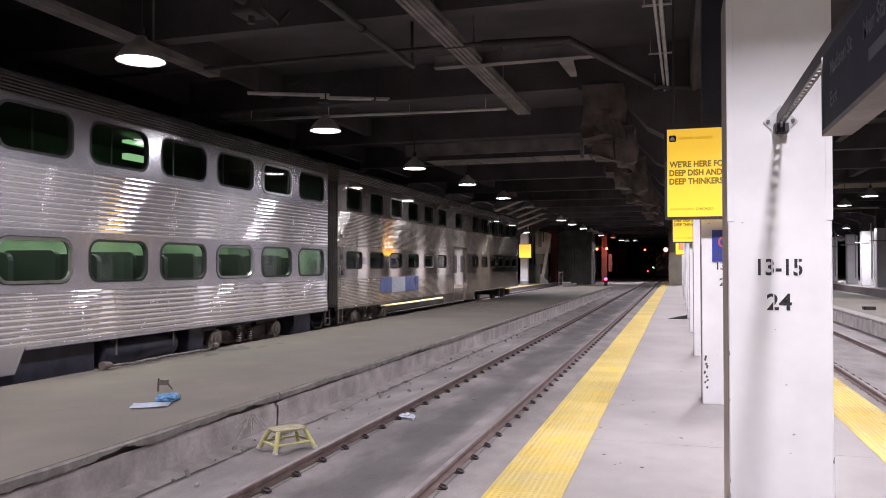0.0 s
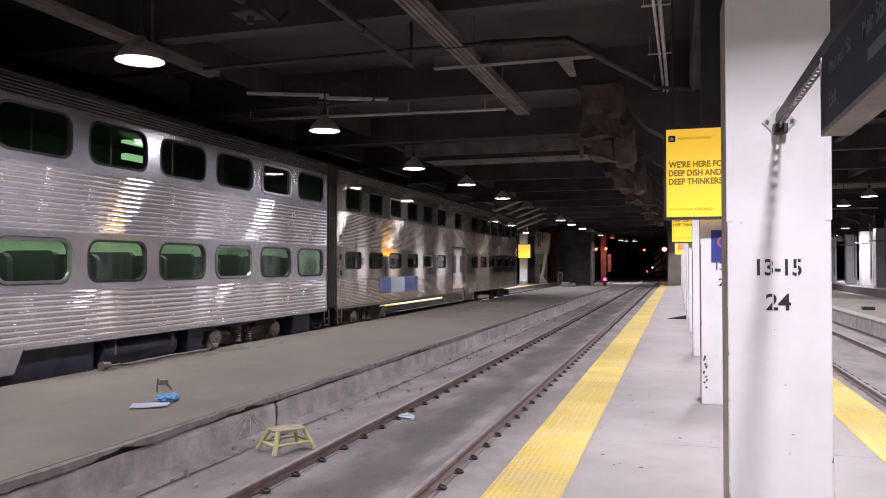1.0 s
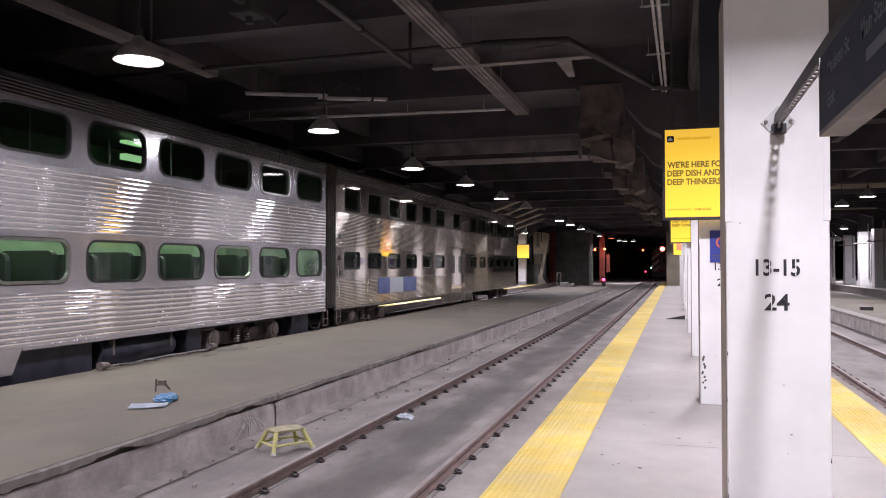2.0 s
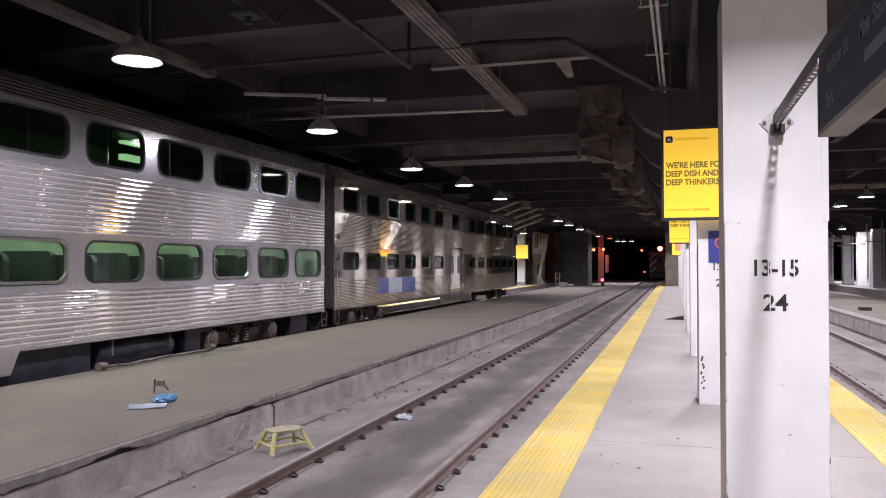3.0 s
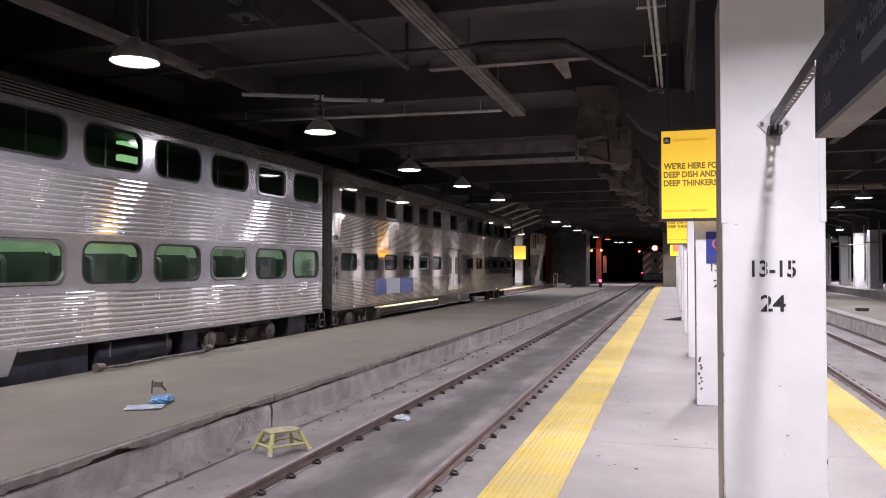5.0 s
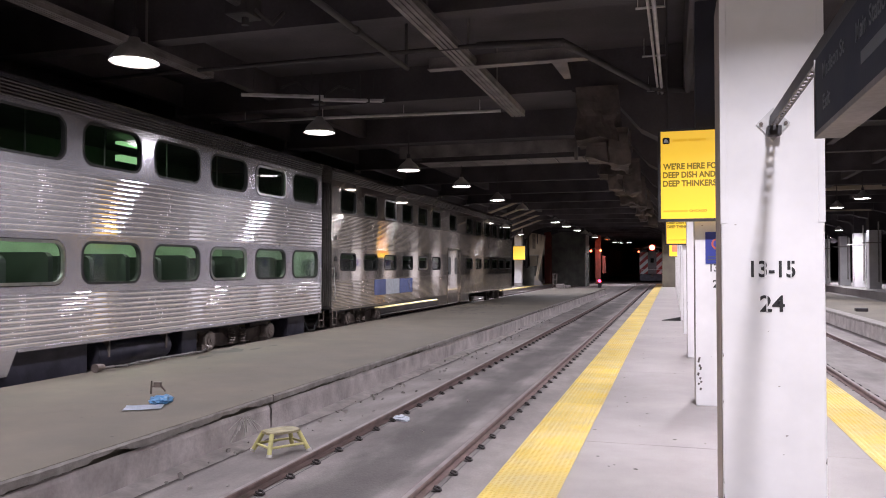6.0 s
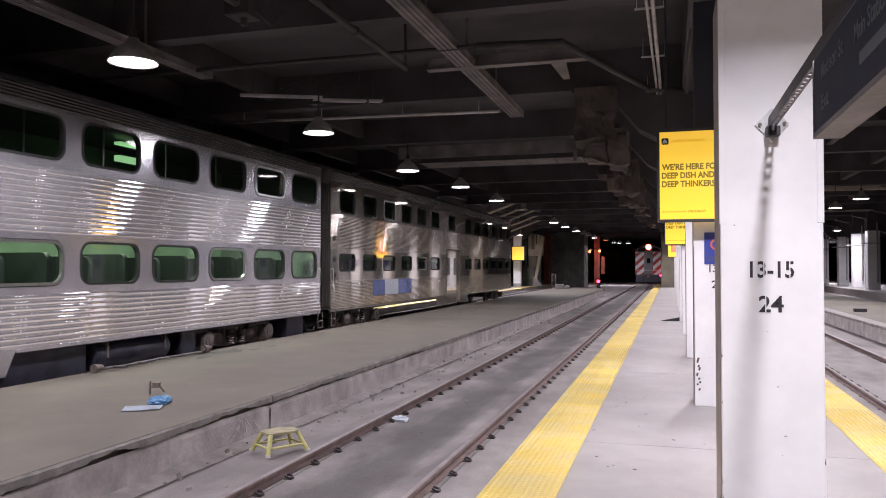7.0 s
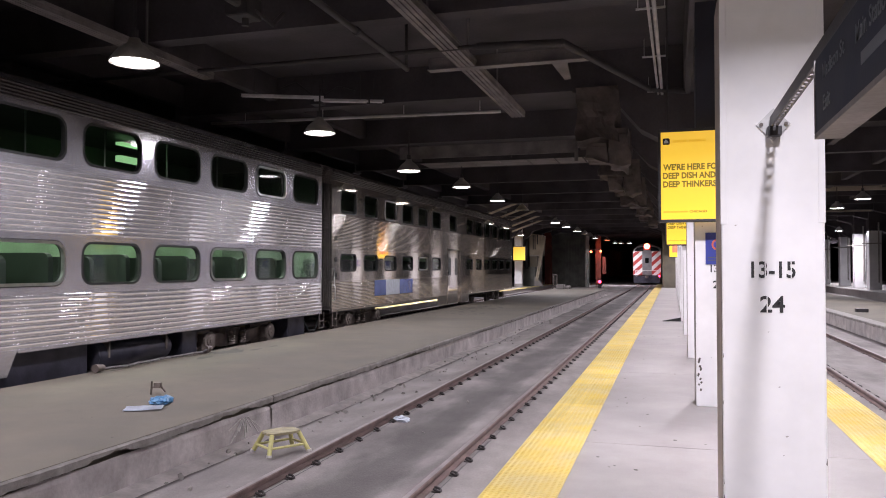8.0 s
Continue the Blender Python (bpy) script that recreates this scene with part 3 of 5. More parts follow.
def passenger_car(y0, y1, near, side, lights, dull):
    """A double-deck stainless car; y0 and y1 its ends, near the window rows from its ends, side the plane of its flank."""
    steel, plain = (STAINLESS_DULL, SHEET_DULL) if dull else (STAINLESS, SHEET)
    base_z, sx, wd = 0.64, side, 3.05
    o = thing("passenger_car", (0, 0, 0), "double-deck fluted stainless steel passenger car with green-tinted windows" if not dull else "dirtier fluted stainless steel double-deck car with a centre door", "train car", "cars of the parked train")
    L = y1 - y0
    windows, width, pitch, first = near
    mid = (y0 + y1) / 2
    starts = [y1 - first - pitch * k - width for k in range(windows)] + [y0 + first + pitch * k for k in range(windows)]

    def flutes(z0, z1, count, a, b, amp=0.0075):
        rib = (-1.0, -0.9, -0.74, -0.45, 0.0, 0.45, 0.74, 0.9)
        bm = NEW()
        ny = max(2, int((b - a) / 0.15))
        g = []
        for i in range(ny + 1):
            y = a + (b - a) * i / ny
            row = []
            for k in range(count * 8 + 1):
                u = rib[k % 8]
                z = z0 + (z1 - z0) * (k // 8 + (u + 1) / 2) / count
                f = 1 - 0.06 * u * u - 0.94 * abs(u) ** 7
                dent = 0.0012 * noise.noise((y * 0.35, z * 2.5, y0)) + 0.00045 * noise.noise((y * 1.9, z * 3.0, y0)) + 0.0003 * noise.noise((y * 3.1, z * 14, y0))
                row.append(bm.verts.new((sx + amp * f + dent, y, z)))
            g.append(row)
        for r, s in zip(g, g[1:]):
            for k in range(len(r) - 1):
                bm.faces.new((r[k], s[k], s[k + 1], r[k + 1]))
        bmesh.ops.recalc_face_normals(bm, faces=bm.faces)
        return bm

    door0, door1 = mid - 1.02, mid + 1.02
    fine, rise, rr = (2, 0.0035, 0.12) if dull else (1, 0.0075, 0.2)
    lower, upper = ((1.74, 2.21), (3.43, 4.07)) if dull else ((1.575, 2.235), (3.52, 4.19))
    sk0, sk1 = mid - 2.42, mid + 2.5
    for a, b in ((y0, door0), (door1, y1)):
        part("fluted_panel", flutes(base_z, 1.43, 9 * fine, a, b, rise), steel, o, smooth=True)
        part("fluted_panel", flutes(2.36, 3.36, 12 * fine, a, b, rise), steel, o, smooth=True)
    part("fluted_panel", flutes(2.62, 3.36, 9 * fine, door0, door1, rise), steel, o, smooth=True)
    part("letterboard", flutes(4.30, 4.56, 5, y0, y1, 0.02), RIBBED_ROOF, o, "ribbed letterboard under the roof", smooth=True)
    # window bands with rounded openings
    for z0, z1, w0, w1, rows in ((1.43, 2.36, *lower, starts), (3.36, 4.30, *upper, starts + [mid - 0.75])):
        spots = sorted(rows)
        cells = []
        last = y0
        for i, s in enumerate(spots):
            if w0 < 2 and last < door0 - 0.01 and s > door1:
                cells.append((last, door0, None))
                last = door1
            e = (s + width + spots[i + 1]) / 2 if i + 1 < len(spots) else y1
            if w0 < 2 and s < door0 < e:
                e = min(e, s + width + 0.5)
            cells.append((last, e, s))
            last = e
        for a, b, s in cells:
            if s is None:
                bm = NEW()
                box(bm, sx - 0.02, sx + 0.004, a, b, z0, z1)
                part("window_panel", bm, plain, o)
                continue
            hole = rounded(s, s + width, w0, w1, rr, 6)
            n6 = len(hole) // 4
            out = []
            for q, (ca, cb) in enumerate(((b, z1), (a, z1), (a, z0), (b, z0))):
                for k in range(n6):
                    hy, hz = hole[q * n6 + k]
                    t = k / (n6 - 1)
                    if q == 0:
                        out.append((b, hz + (z1 - hz) * min(1, t * 2)) if t < 0.5 else (hy + (b - hy) * min(1, (1 - t) * 2), z1))
                    elif q == 1:
                        out.append((hy + (a - hy) * min(1, t * 2), z1) if t < 0.5 else (a, hz + (z1 - hz) * min(1, (1 - t) * 2)))
                    elif q == 2:
                        out.append((a, hz + (z0 - hz) * min(1, t * 2)) if t < 0.5 else (hy + (a - hy) * min(1, (1 - t) * 2), z0))
                    else:
                        out.append((hy + (b - hy) * min(1, t * 2), z0) if t < 0.5 else (b, hz + (z0 - hz) * min(1, (1 - t) * 2)))
            part("window_panel", ring(NEW(), sx + 0.004, out, hole, sx - 0.02), plain, o, "smooth steel panel round a window")
            w = part("window", ring(NEW(), sx + 0.012, rounded(s - 0.028, s + width + 0.028, w0 - 0.028, w1 + 0.028, rr + 0.025), rounded(s + 0.012, s + width - 0.012, w0 + 0.012, w1 - 0.012, rr - 0.01), sx - 0.07), RUBBER, o, "black rubber window seal")
            mid_y = s + width / 2
            if any(abs(mid_y - q) < 0.55 for q in ((9.0, 14.5, 27.5, 33.2) if w0 < 2 else (16.4, 24.0))):
                part("metal_frame", ring(NEW(), sx + 0.022, rounded(s - 0.015, s + width + 0.015, w0 - 0.015, w1 + 0.015, rr + 0.015), rounded(s + 0.03, s + width - 0.03, w0 + 0.03, w1 - 0.03, rr - 0.025), sx - 0.03), ALUMINIUM, w, "bright metal storm frame")
            pb = NEW()
            pb.faces.new([pb.verts.new((sx - 0.035, *q)) for q in rounded(s, s + width, w0, w1, rr)])
            pane = part("pane", pb, PANE, w)
            pane.visible_shadow = False
    # roof, ends, far flank, floors
    bm = NEW()
    arch = [(sx + 0.02, 4.56)] + [(sx - wd / 2 + (wd / 2 + 0.02) * math.cos(radians(a)), 4.56 + 0.30 * math.sin(radians(a))) for a in range(15, 180, 15)] + [(sx - wd - 0.02, 4.56)]
    prism(bm, arch, "y", y0, y1)
    part("roof", bm, plain, o, "low arched steel roof")
    for name, y in (("end_wall", y0 + 0.01), ("end_wall", y1 - 0.07)):
        bm = NEW()
        box(bm, sx - wd, sx - 0.01, y, y + 0.06, base_z, 4.56)
        part(name, bm, plain, o)
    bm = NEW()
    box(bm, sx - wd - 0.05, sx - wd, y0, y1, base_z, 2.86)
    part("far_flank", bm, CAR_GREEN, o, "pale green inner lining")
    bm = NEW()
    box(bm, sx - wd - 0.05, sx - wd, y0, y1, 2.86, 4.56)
    part("far_upper_flank", bm, CAR_SHADED, o, "green upper inner lining, darkened for its shade")
    # added sheet that keeps the lower tubes' light off the upper deck
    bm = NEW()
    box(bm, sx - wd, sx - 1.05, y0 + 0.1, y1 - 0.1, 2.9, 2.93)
    part("aisle_ceiling", bm, SEAT, o, "dark baffle added over the aisle to block the lower tubes")
    bm = NEW()
    box(bm, sx - wd, sx - 0.08, y0 + 0.1, y1 - 0.1, base_z, base_z + 0.5)
    part("floor", bm, UNDER, o)
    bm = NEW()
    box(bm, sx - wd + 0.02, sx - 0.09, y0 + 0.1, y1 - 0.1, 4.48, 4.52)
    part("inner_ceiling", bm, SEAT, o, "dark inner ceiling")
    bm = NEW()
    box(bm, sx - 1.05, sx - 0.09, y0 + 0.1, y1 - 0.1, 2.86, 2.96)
    part("gallery_floor", bm, CAR_SHADED, o, "green gallery floor, darkened for its shade")
    for k in range(int(L / 0.89) - 1):
        y = y0 + 0.7 + 0.89 * k
        if door0 - 0.3 < y < door1 + 0.3:
            continue
        bm = NEW()
        prism(bm, rounded(sx - 1.2, sx - 0.14, 1.45, 2.02 + 0.05 * (k % 2), 0.12, 3), "y", y, y + 0.1)
        part("seat_back", bm, SEAT, o, "dark green seat back")
        if k % 2:
            bm = NEW()
            rod(bm, (sx - 0.62, y, 2.96), (sx - 0.62, y, 4.5), 0.016, 6)
            rod(bm, (sx - 0.62, y, 3.6), (sx - 0.62, y + 1.78, 3.6), 0.012, 6)
            part("gallery_rail", bm, ALUMINIUM, o, "thin bright gallery rail")
    for k in range(int(L / 2.2)):
        y = y0 + 0.8 + 2.2 * k
        bm = NEW()
        box(bm, sx - 0.75, sx - 0.6, y, y + 1.5, 2.80, 2.84)
        part("ceiling_tube", bm, TUBE_GLOW if lights else DIM_TUBE_FILL, o)
        # unseen glowing strip added to light the upper deck dimly green
        bm = NEW()
        box(bm, sx - 2.3, sx - 2.2, y, y + 1.2, 2.95, 2.98)
        part("hidden_fill_strip", bm, DIM_TUBE_FILL, o)
        if lights and 9.5 < y < 12:
            bm = NEW()
            box(bm, sx - 1.8, sx - 1.65, y + 3.1, y + 4.1, 4.36, 4.42)
            box(bm, sx - 1.8, sx - 1.65, y + 3.1, y + 4.1, 4.02, 4.14)
            part("ceiling_tube", bm, LIT_BAR, o)
    # centre doors in their low skirt
    for a, b in ((sk0, door0), (door1, sk1)):
        slope = 0.45
        poly = [(a if a != sk0 else a + slope * 0.4, 0.26), (b if b != sk1 else b - slope * 0.4, 0.26), (b, base_z), (a, base_z)]
        bm = NEW()
        prism(bm, poly, "x", sx - 0.06, sx + 0.005)
        part("door_skirt", bm, plain, o)
    for a, b in ((door0, mid), (mid, door1)):
        bm = NEW()
        box(bm, sx - 0.11, sx - 0.06, a + 0.01, b - 0.008, 0.27, 2.6, 0.01)
        d = part("door_leaf", bm, plain, o, "plain steel sliding door leaf")
        bm = NEW()
        prism(bm, rounded(a + 0.3, b - 0.3, 1.5, 2.25, 0.08, 3), "x", sx - 0.07, sx - 0.052)
        part("door_window", bm, DARK_WINDOW, d)
    bm = NEW()
    for y in (door0 - 0.05, door1):
        box(bm, sx - 0.08, sx + 0.02, y, y + 0.05, 0.26, 2.66)
    box(bm, sx - 0.08, sx + 0.02, door0, door1, 2.61, 2.66)
    part("door_frame", bm, plain, o)
    # sill rail along the lower edge
    for a, b in ((y0, sk0), (sk1, y1)):
        bm = NEW()
        box(bm, sx - 0.05, sx + 0.016, a, b, base_z - 0.055, base_z, 0.006)
        part("side_sill", bm, plain, o, "pale steel side sill")
    bm = NEW()
    box(bm, sx - wd + 0.4, sx - 0.35, y0 + 0.6, y1 - 0.6, 0.5, base_z)
    part("underframe", bm, UNDER, o)
    return o


def bogie(o, sx, yc, base):
    b = NEW()
    box(b, sx - 1.95, sx - 0.3, yc - 0.3, yc + 0.3, 0.2, 0.5, 0.03)
    bg = part("bogie", b, BOGIE, o, "dusty brown-black bogie")
    for s in (-0.25, -1.95):
        b = NEW()
        prism(b, [(yc - base / 2 - 0.35, 0.30), (yc - base / 2 - 0.2, 0.46), (yc - 0.5, 0.40), (yc - 0.35, 0.28), (yc + 0.35, 0.28), (yc + 0.5, 0.40), (yc + base / 2 + 0.2, 0.46), (yc + base / 2 + 0.35, 0.30), (yc + base / 2 - 0.3, 0.20), (yc + 0.5, 0.12), (yc - 0.5, 0.12), (yc - base / 2 + 0.3, 0.20)], "x", sx + s - 0.12, sx + s)
        part("side_frame", b, BOGIE, bg)
    for y in (yc - base / 2, yc + base / 2):
        w = NEW()
        for x in (sx - 0.42, sx - 1.9):
            rod(w, (x - 0.07, y, RAIL_Z + 0.455), (x + 0.06, y, RAIL_Z + 0.455), 0.455, 28)
        rod(w, (sx - 1.95, y, RAIL_Z + 0.455), (sx - 0.2, y, RAIL_Z + 0.455), 0.08, 12)
        part("wheel", w, BOGIE, bg)
        j = NEW()
        box(j, sx - 0.30, sx - 0.10, y - 0.15, y + 0.15, 0.17, 0.46, 0.03)
        rod(j, (sx - 0.11, y, RAIL_Z + 0.455), (sx - 0.06, y, RAIL_Z + 0.455), 0.19, 20)
        rod(j, (sx - 0.06, y, RAIL_Z + 0.455), (sx - 0.03, y, RAIL_Z + 0.455), 0.12, 16)
        rod(j, (sx - 0.03, y, RAIL_Z + 0.455), (sx - 0.01, y, RAIL_Z + 0.455), 0.05, 10)
        part("axle_box", j, BOGIE, bg, "round dusty axle box cover")
    for y in (yc - 0.22, yc + 0.22):
        s = NEW()
        lathe(s, [(0.02, 0.12)] + [(0.06 + 0.03 * (k % 2), 0.14 + 0.026 * k) for k in range(13)] + [(0.02, 0.48)], 10, (sx - 0.2, y, 0))
        part("spring", s, BOGIE, bg)


def parked_train():
    sx = -9.15
    a = passenger_car(-6.15, 19.10, (6, 1.40, 1.80, 0.25), sx, True, False)
    bogie(a, sx, 15.2, 2.5)
    bm = NEW()
    rod(bm, (sx - 0.30, 10.75, 0.34), (sx - 0.30, 12.65, 0.34), 0.24, 24)
    for y in (10.75, 12.65):
        bmesh.ops.create_uvsphere(bm, u_segments=24, v_segments=10, radius=0.24, matrix=Matrix.LocRotScale((sx - 0.30, y, 0.34), None, (1, 0.35, 1)))
    t = part("air_tank", bm, UNDER, a, "dull black air tank", smooth=True)
    for y in (10.95, 12.5):
        bm = NEW()
        box(bm, sx - 0.56, sx - 0.045, y - 0.02, y + 0.02, 0.30, 0.62)
        part("tank_strap", bm, BOGIE, t)
    for y, w in ((6.2, 1.9), (8.3, 2.2), (13.05, 0.5), (17.4, 0.9)):
        bm = NEW()
        box(bm, sx - 0.6, sx - 0.10, y, y + w, 0.06, 0.58, 0.03)
        part("equipment_box", bm, UNDER, a)
    b = passenger_car(19.76, 45.1, (6, 1.12, 1.77, 0.6), sx, False, True)
    bogie(b, sx, 22.3, 2.4)
    bogie(b, sx, 41.6, 2.4)
    # a reflection in the flank built as panels: blue, with a column's pale band between
    for y0, y1 in ((23.0, 24.0), (25.35, 26.75)):
        bm = NEW()
        box(bm, sx - 0.004, sx + 0.012, y0, y1, 0.92, 1.43)
        part("blue_patch", bm, BLUE_REFLECTION, b, "blue panel imitating a reflection on the flutes")
    bm = NEW()
    box(bm, sx - 0.004, sx + 0.012, 24.02, 25.33, 0.92, 1.43)
    part("pale_patch", bm, PAPER, b, "pale lilac panel imitating a column's reflection on the flutes")
    for y in (19.0, 19.84):
        for o in (a if y < 19.4 else b,):
            bm = NEW()
            tube(bm, [(sx + 0.02, y - 0.08, 0.62), (sx + 0.02, y - 0.08, 0.2)], 0.014, 6)
            tube(bm, [(sx + 0.02, y + 0.2, 0.62), (sx + 0.02, y + 0.2, 0.2)], 0.014, 6)
            for z in (0.2, 0.38):
                rod(bm, (sx + 0.02, y - 0.08, z), (sx + 0.02, y + 0.2, z), 0.016, 6)
            part("end_step", bm, BOGIE, o, "hanging steel step")
            bm = NEW()
            tube(bm, [(sx + 0.012, y, 1.35), (sx + 0.05, y, 1.35), (sx + 0.05, y, 1.8), (sx + 0.012, y, 1.8)], 0.012, 6)
            part("grab_iron", bm, ALUMINIUM, o)
    for z in (1.05, 1.12, 1.19):
        bm = NEW()
        box(bm, sx + 0.004, sx + 0.012, 17.5, 18.2, z, z + 0.016)
        part("vent_slot", bm, BOGIE, a, "dark vent slot")
    for z in (1.55, 2.0, 2.6):
        bm = NEW()
        prism(bm, rounded(19.93, 20.05, z, z + 0.13, 0.03, 3), "x", sx, sx + 0.03)
        part("side_latch", bm, RUBBER, b, "small black latch")
    for o, y in ((a, 18.95), (b, 19.86)):
        bm = NEW()
        tube(bm, [(sx + 0.01, y, 0.9), (sx + 0.06, y, 0.95), (sx + 0.06, y, 1.3), (sx + 0.01, y, 1.34)], 0.014, 6)
        part("handrail", bm, ALUMINIUM, o)
    bm = NEW()
    box(bm, sx - 2.4, sx - 0.35, 19.1, 19.76, 0.75, 4.2)
    for y in (19.14, 19.26, 19.38, 19.5, 19.62):
        box(bm, sx - 2.45, sx - 0.30, y, y + 0.06, 0.72, 4.24)
    rod(bm, (sx - 1.5, 18.7, 0.55), (sx - 1.5, 20.2, 0.55), 0.12, 10)
    part("gangway_bellows", bm, RUBBER, a, "black folded gangway bellows")
    bm = NEW()
    tube(bm, [(sx - 0.5, 18.9, 0.5), (sx - 0.45, 19.2, 0.1), (sx - 0.45, 19.6, 0.08), (sx - 0.5, 20.0, 0.5)], 0.03, 8)
    part("brake_hose", bm, RUBBER, a)


def lightbox_sign(x, y, words_on, w=0.86):
    """A hanging double-sided poster lightbox."""
    z0, z1 = 2.433, 3.653
    o = thing("lightbox_sign", (x, y, z0), "glowing yellow poster lightbox with brown lettering, hung across the platform", "sign", "lightbox signs over the platform")
    h = z1 - z0
    bm = NEW()
    t = 0.035
    for q in ((0, w, 0, t), (0, w, h - t, h), (0, t, t, h - t), (w - t, w, t, h - t)):
        box(bm, q[0], q[1], -0.07, 0.07, q[2], q[3], 0.004)
    part("frame", bm, FRAME_DARK, o, "dark slim metal frame")
    bm = NEW()
    box(bm, t, w - t, -0.055, 0.055, t, h - t)
    p = part("poster", bm, POSTER_GLOW, o, "backlit yellow poster")
    for px in (0.12, w - 0.12):
        bm = NEW()
        rod(bm, (px, 0, h), (px, 0, 5.45 - z0), 0.013, 8)
        part("hanger", bm, SOOT_STEEL, o)
    if words_on:
        f = -0.059
        for z, s, fit in ((0.685, "WE'RE HERE FOR", 0.735), (0.573, "DEEP DISH AND", 0.655), (0.461, "DEEP THINKERS", 0.665)):
            words("lettering", s, 0.108, Matrix.Translation((0.062, f, z)) @ NEAR_FACE, LETTER_BROWN, p, fit=fit, bold=0.04)
        for a, b, z0b, z1b in ((0.185, 0.36, 1.045, 1.080), (0.385, 0.60, 1.045, 1.080), (0.065, 0.37, 0.125, 0.145)):
            bm = NEW()
            box(bm, a, b, f - 0.001, f + 0.003, z0b, z1b)
            part("printed_bar", bm, POSTER_INK, p)
        words("lettering", "CHICAGO", 0.04, Matrix.Translation((0.39, f, 0.122)) @ NEAR_FACE, LETTER_BROWN, p, fit=0.215, bold=0.02)
        bm = NEW()
        prism(bm, rounded(0.06, 0.15, 1.02, 1.105, 0.02, 4), "y", f - 0.001, f + 0.002)
        part("emblem", bm, SIGN_DARK, p, "small dark emblem shield")
        bm = NEW()
        prism(bm, [(0.075, 1.04), (0.135, 1.04), (0.125, 1.07), (0.10, 1.09), (0.08, 1.07)], "y", f - 0.003, f)
        part("emblem_mark", bm, PAPER, p)
    if y > 40:
        bm = NEW()
        box(bm, 0.2, 0.66, -0.066, -0.056, 0.3, 0.85)
        part("picture", bm, SIGN_RED, p, "dark red picture block")
    return o


def notice(x, y, w, z0, z1):
    o = thing("notice_board", (x, y, z0), "blue notice with a red roundel fixed to the column", "notice", "notices on the columns")
    bm = NEW()
    box(bm, 0, w, -0.012, -0.001, 0, z1 - z0, 0.002)
    part("panel", bm, SIGN_BLUE, o)
    bm = NEW()
    rod(bm, (w * 0.5, -0.017, (z1 - z0) * 0.62), (w * 0.5, -0.012, (z1 - z0) * 0.62), 0.075, 20)
    part("roundel", bm, SIGN_RED, o, "orange-red ring")
    bm = NEW()
    rod(bm, (w * 0.5, -0.0185, (z1 - z0) * 0.62), (w * 0.5, -0.0165, (z1 - z0) * 0.62), 0.052, 20)
    part("roundel_centre", bm, SIGN_BLUE, o)
    for z in (0.05, 0.085):
        bm = NEW()
        box(bm, 0.03, w - 0.03, -0.015, -0.012, z, z + 0.012)
        part("printed_bar", bm, SIGN_LETTER, o)


def hanging_sign():
    x, y1, y0, z0, z1 = 0.575, 3.47, 0.75, 2.385, 2.695
    o = thing("direction_sign", (x, y1, z0), "dark navy hanging direction sign with pale lettering", "sign")
    bm = NEW()
    box(bm, 0, 0.10, y0 - y1, 0, 0.0, z1 - z0, 0.003)
    p = part("panel", bm, SIGN_DARK, o)
    bm = NEW()
    box(bm, -0.005, 0.105, y0 - y1, 0.004, -0.016, 0.006, 0.002)
    part("bottom_trim", bm, TRAY, o, "scuffed metal bottom trim")
    bm = NEW()
    box(bm, -0.005, 0.105, -0.006, 0.006, 0.006, z1 - z0, 0.002)
    part("end_trim", bm, TRAY, o, "scuffed metal end trim")
    west = Matrix.Rotation(radians(-90), 4, "Z") @ NEAR_FACE
    for s, y, z, size, fit in (("Madison", -0.17, 0.195, 0.082, 0.29), ("St", -0.49, 0.195, 0.082, 0.075), ("Exit", -0.17, 0.072, 0.082, 0.14), ("Main", -0.735, 0.178, 0.088, 0.145), ("Station", -0.91, 0.178, 0.088, 0.225)):
        words("lettering", s, size, Matrix.Translation((-0.0015, y, z)) @ west, SIGN_LETTER, p, fit=fit, bold=0.015)
    for a, c in ((-1.12, -0.80), (-1.45, -1.16)):
        bm = NEW()
        box(bm, -0.002, 0.002, a, c, 0.09, 0.13)
        part("printed_bar", bm, SIGN_LETTER, p)


def strut():
    """A slotted channel that stands out level from the column and carries the sign."""
    x, y1, y0, z0, z1 = 0.605, 5.08, 0.6, 2.70, 2.765
    o = thing("sign_arm", (x, y1, z0), "dark slotted steel arm bolted to the column by a diamond plate", "bracket")
    for s in (-1, 1):
        bm = NEW()
        box(bm, s * 0.020, s * 0.016, y0 - y1, 0, 0, z1 - z0)
        part("channel_side", bm, FRAME_DARK, o)
    k = -0.03
    bm = NEW()
    for q0, q1 in ((-0.016, -0.008), (0.008, 0.016)):
        box(bm, q0, q1, y0 - y1, 0, 0.0, 0.006)
    while k > y0 - y1 + 0.05:
        box(bm, -0.008, 0.008, k - 0.03, k, 0.0, 0.006)
        k -= 0.075
    part("slotted_web", bm, TRAY, o, "dusty slotted web of the channel")
    bm = NEW()
    prism(bm, [(-0.098, 0.02), (0, -0.085), (0.098, 0.02), (0, 0.12)], "y", 0.008, 0.018)
    p = part("wall_plate", bm, PALE_STEEL, o, "galvanised diamond plate")
    for x, z in ((-0.07, 0.02), (0.07, 0.02)):
        bm = NEW()
        rod(bm, (x, -0.004, z), (x, 0.012, z), 0.012, 6)
        part("bolt", bm, BOGIE, p)
    bm = NEW()
    box(bm, -0.04, 0.04, -0.06, 0.01, -0.06, 0.0, 0.006)
    part("clevis", bm, FRAME_DARK, o)


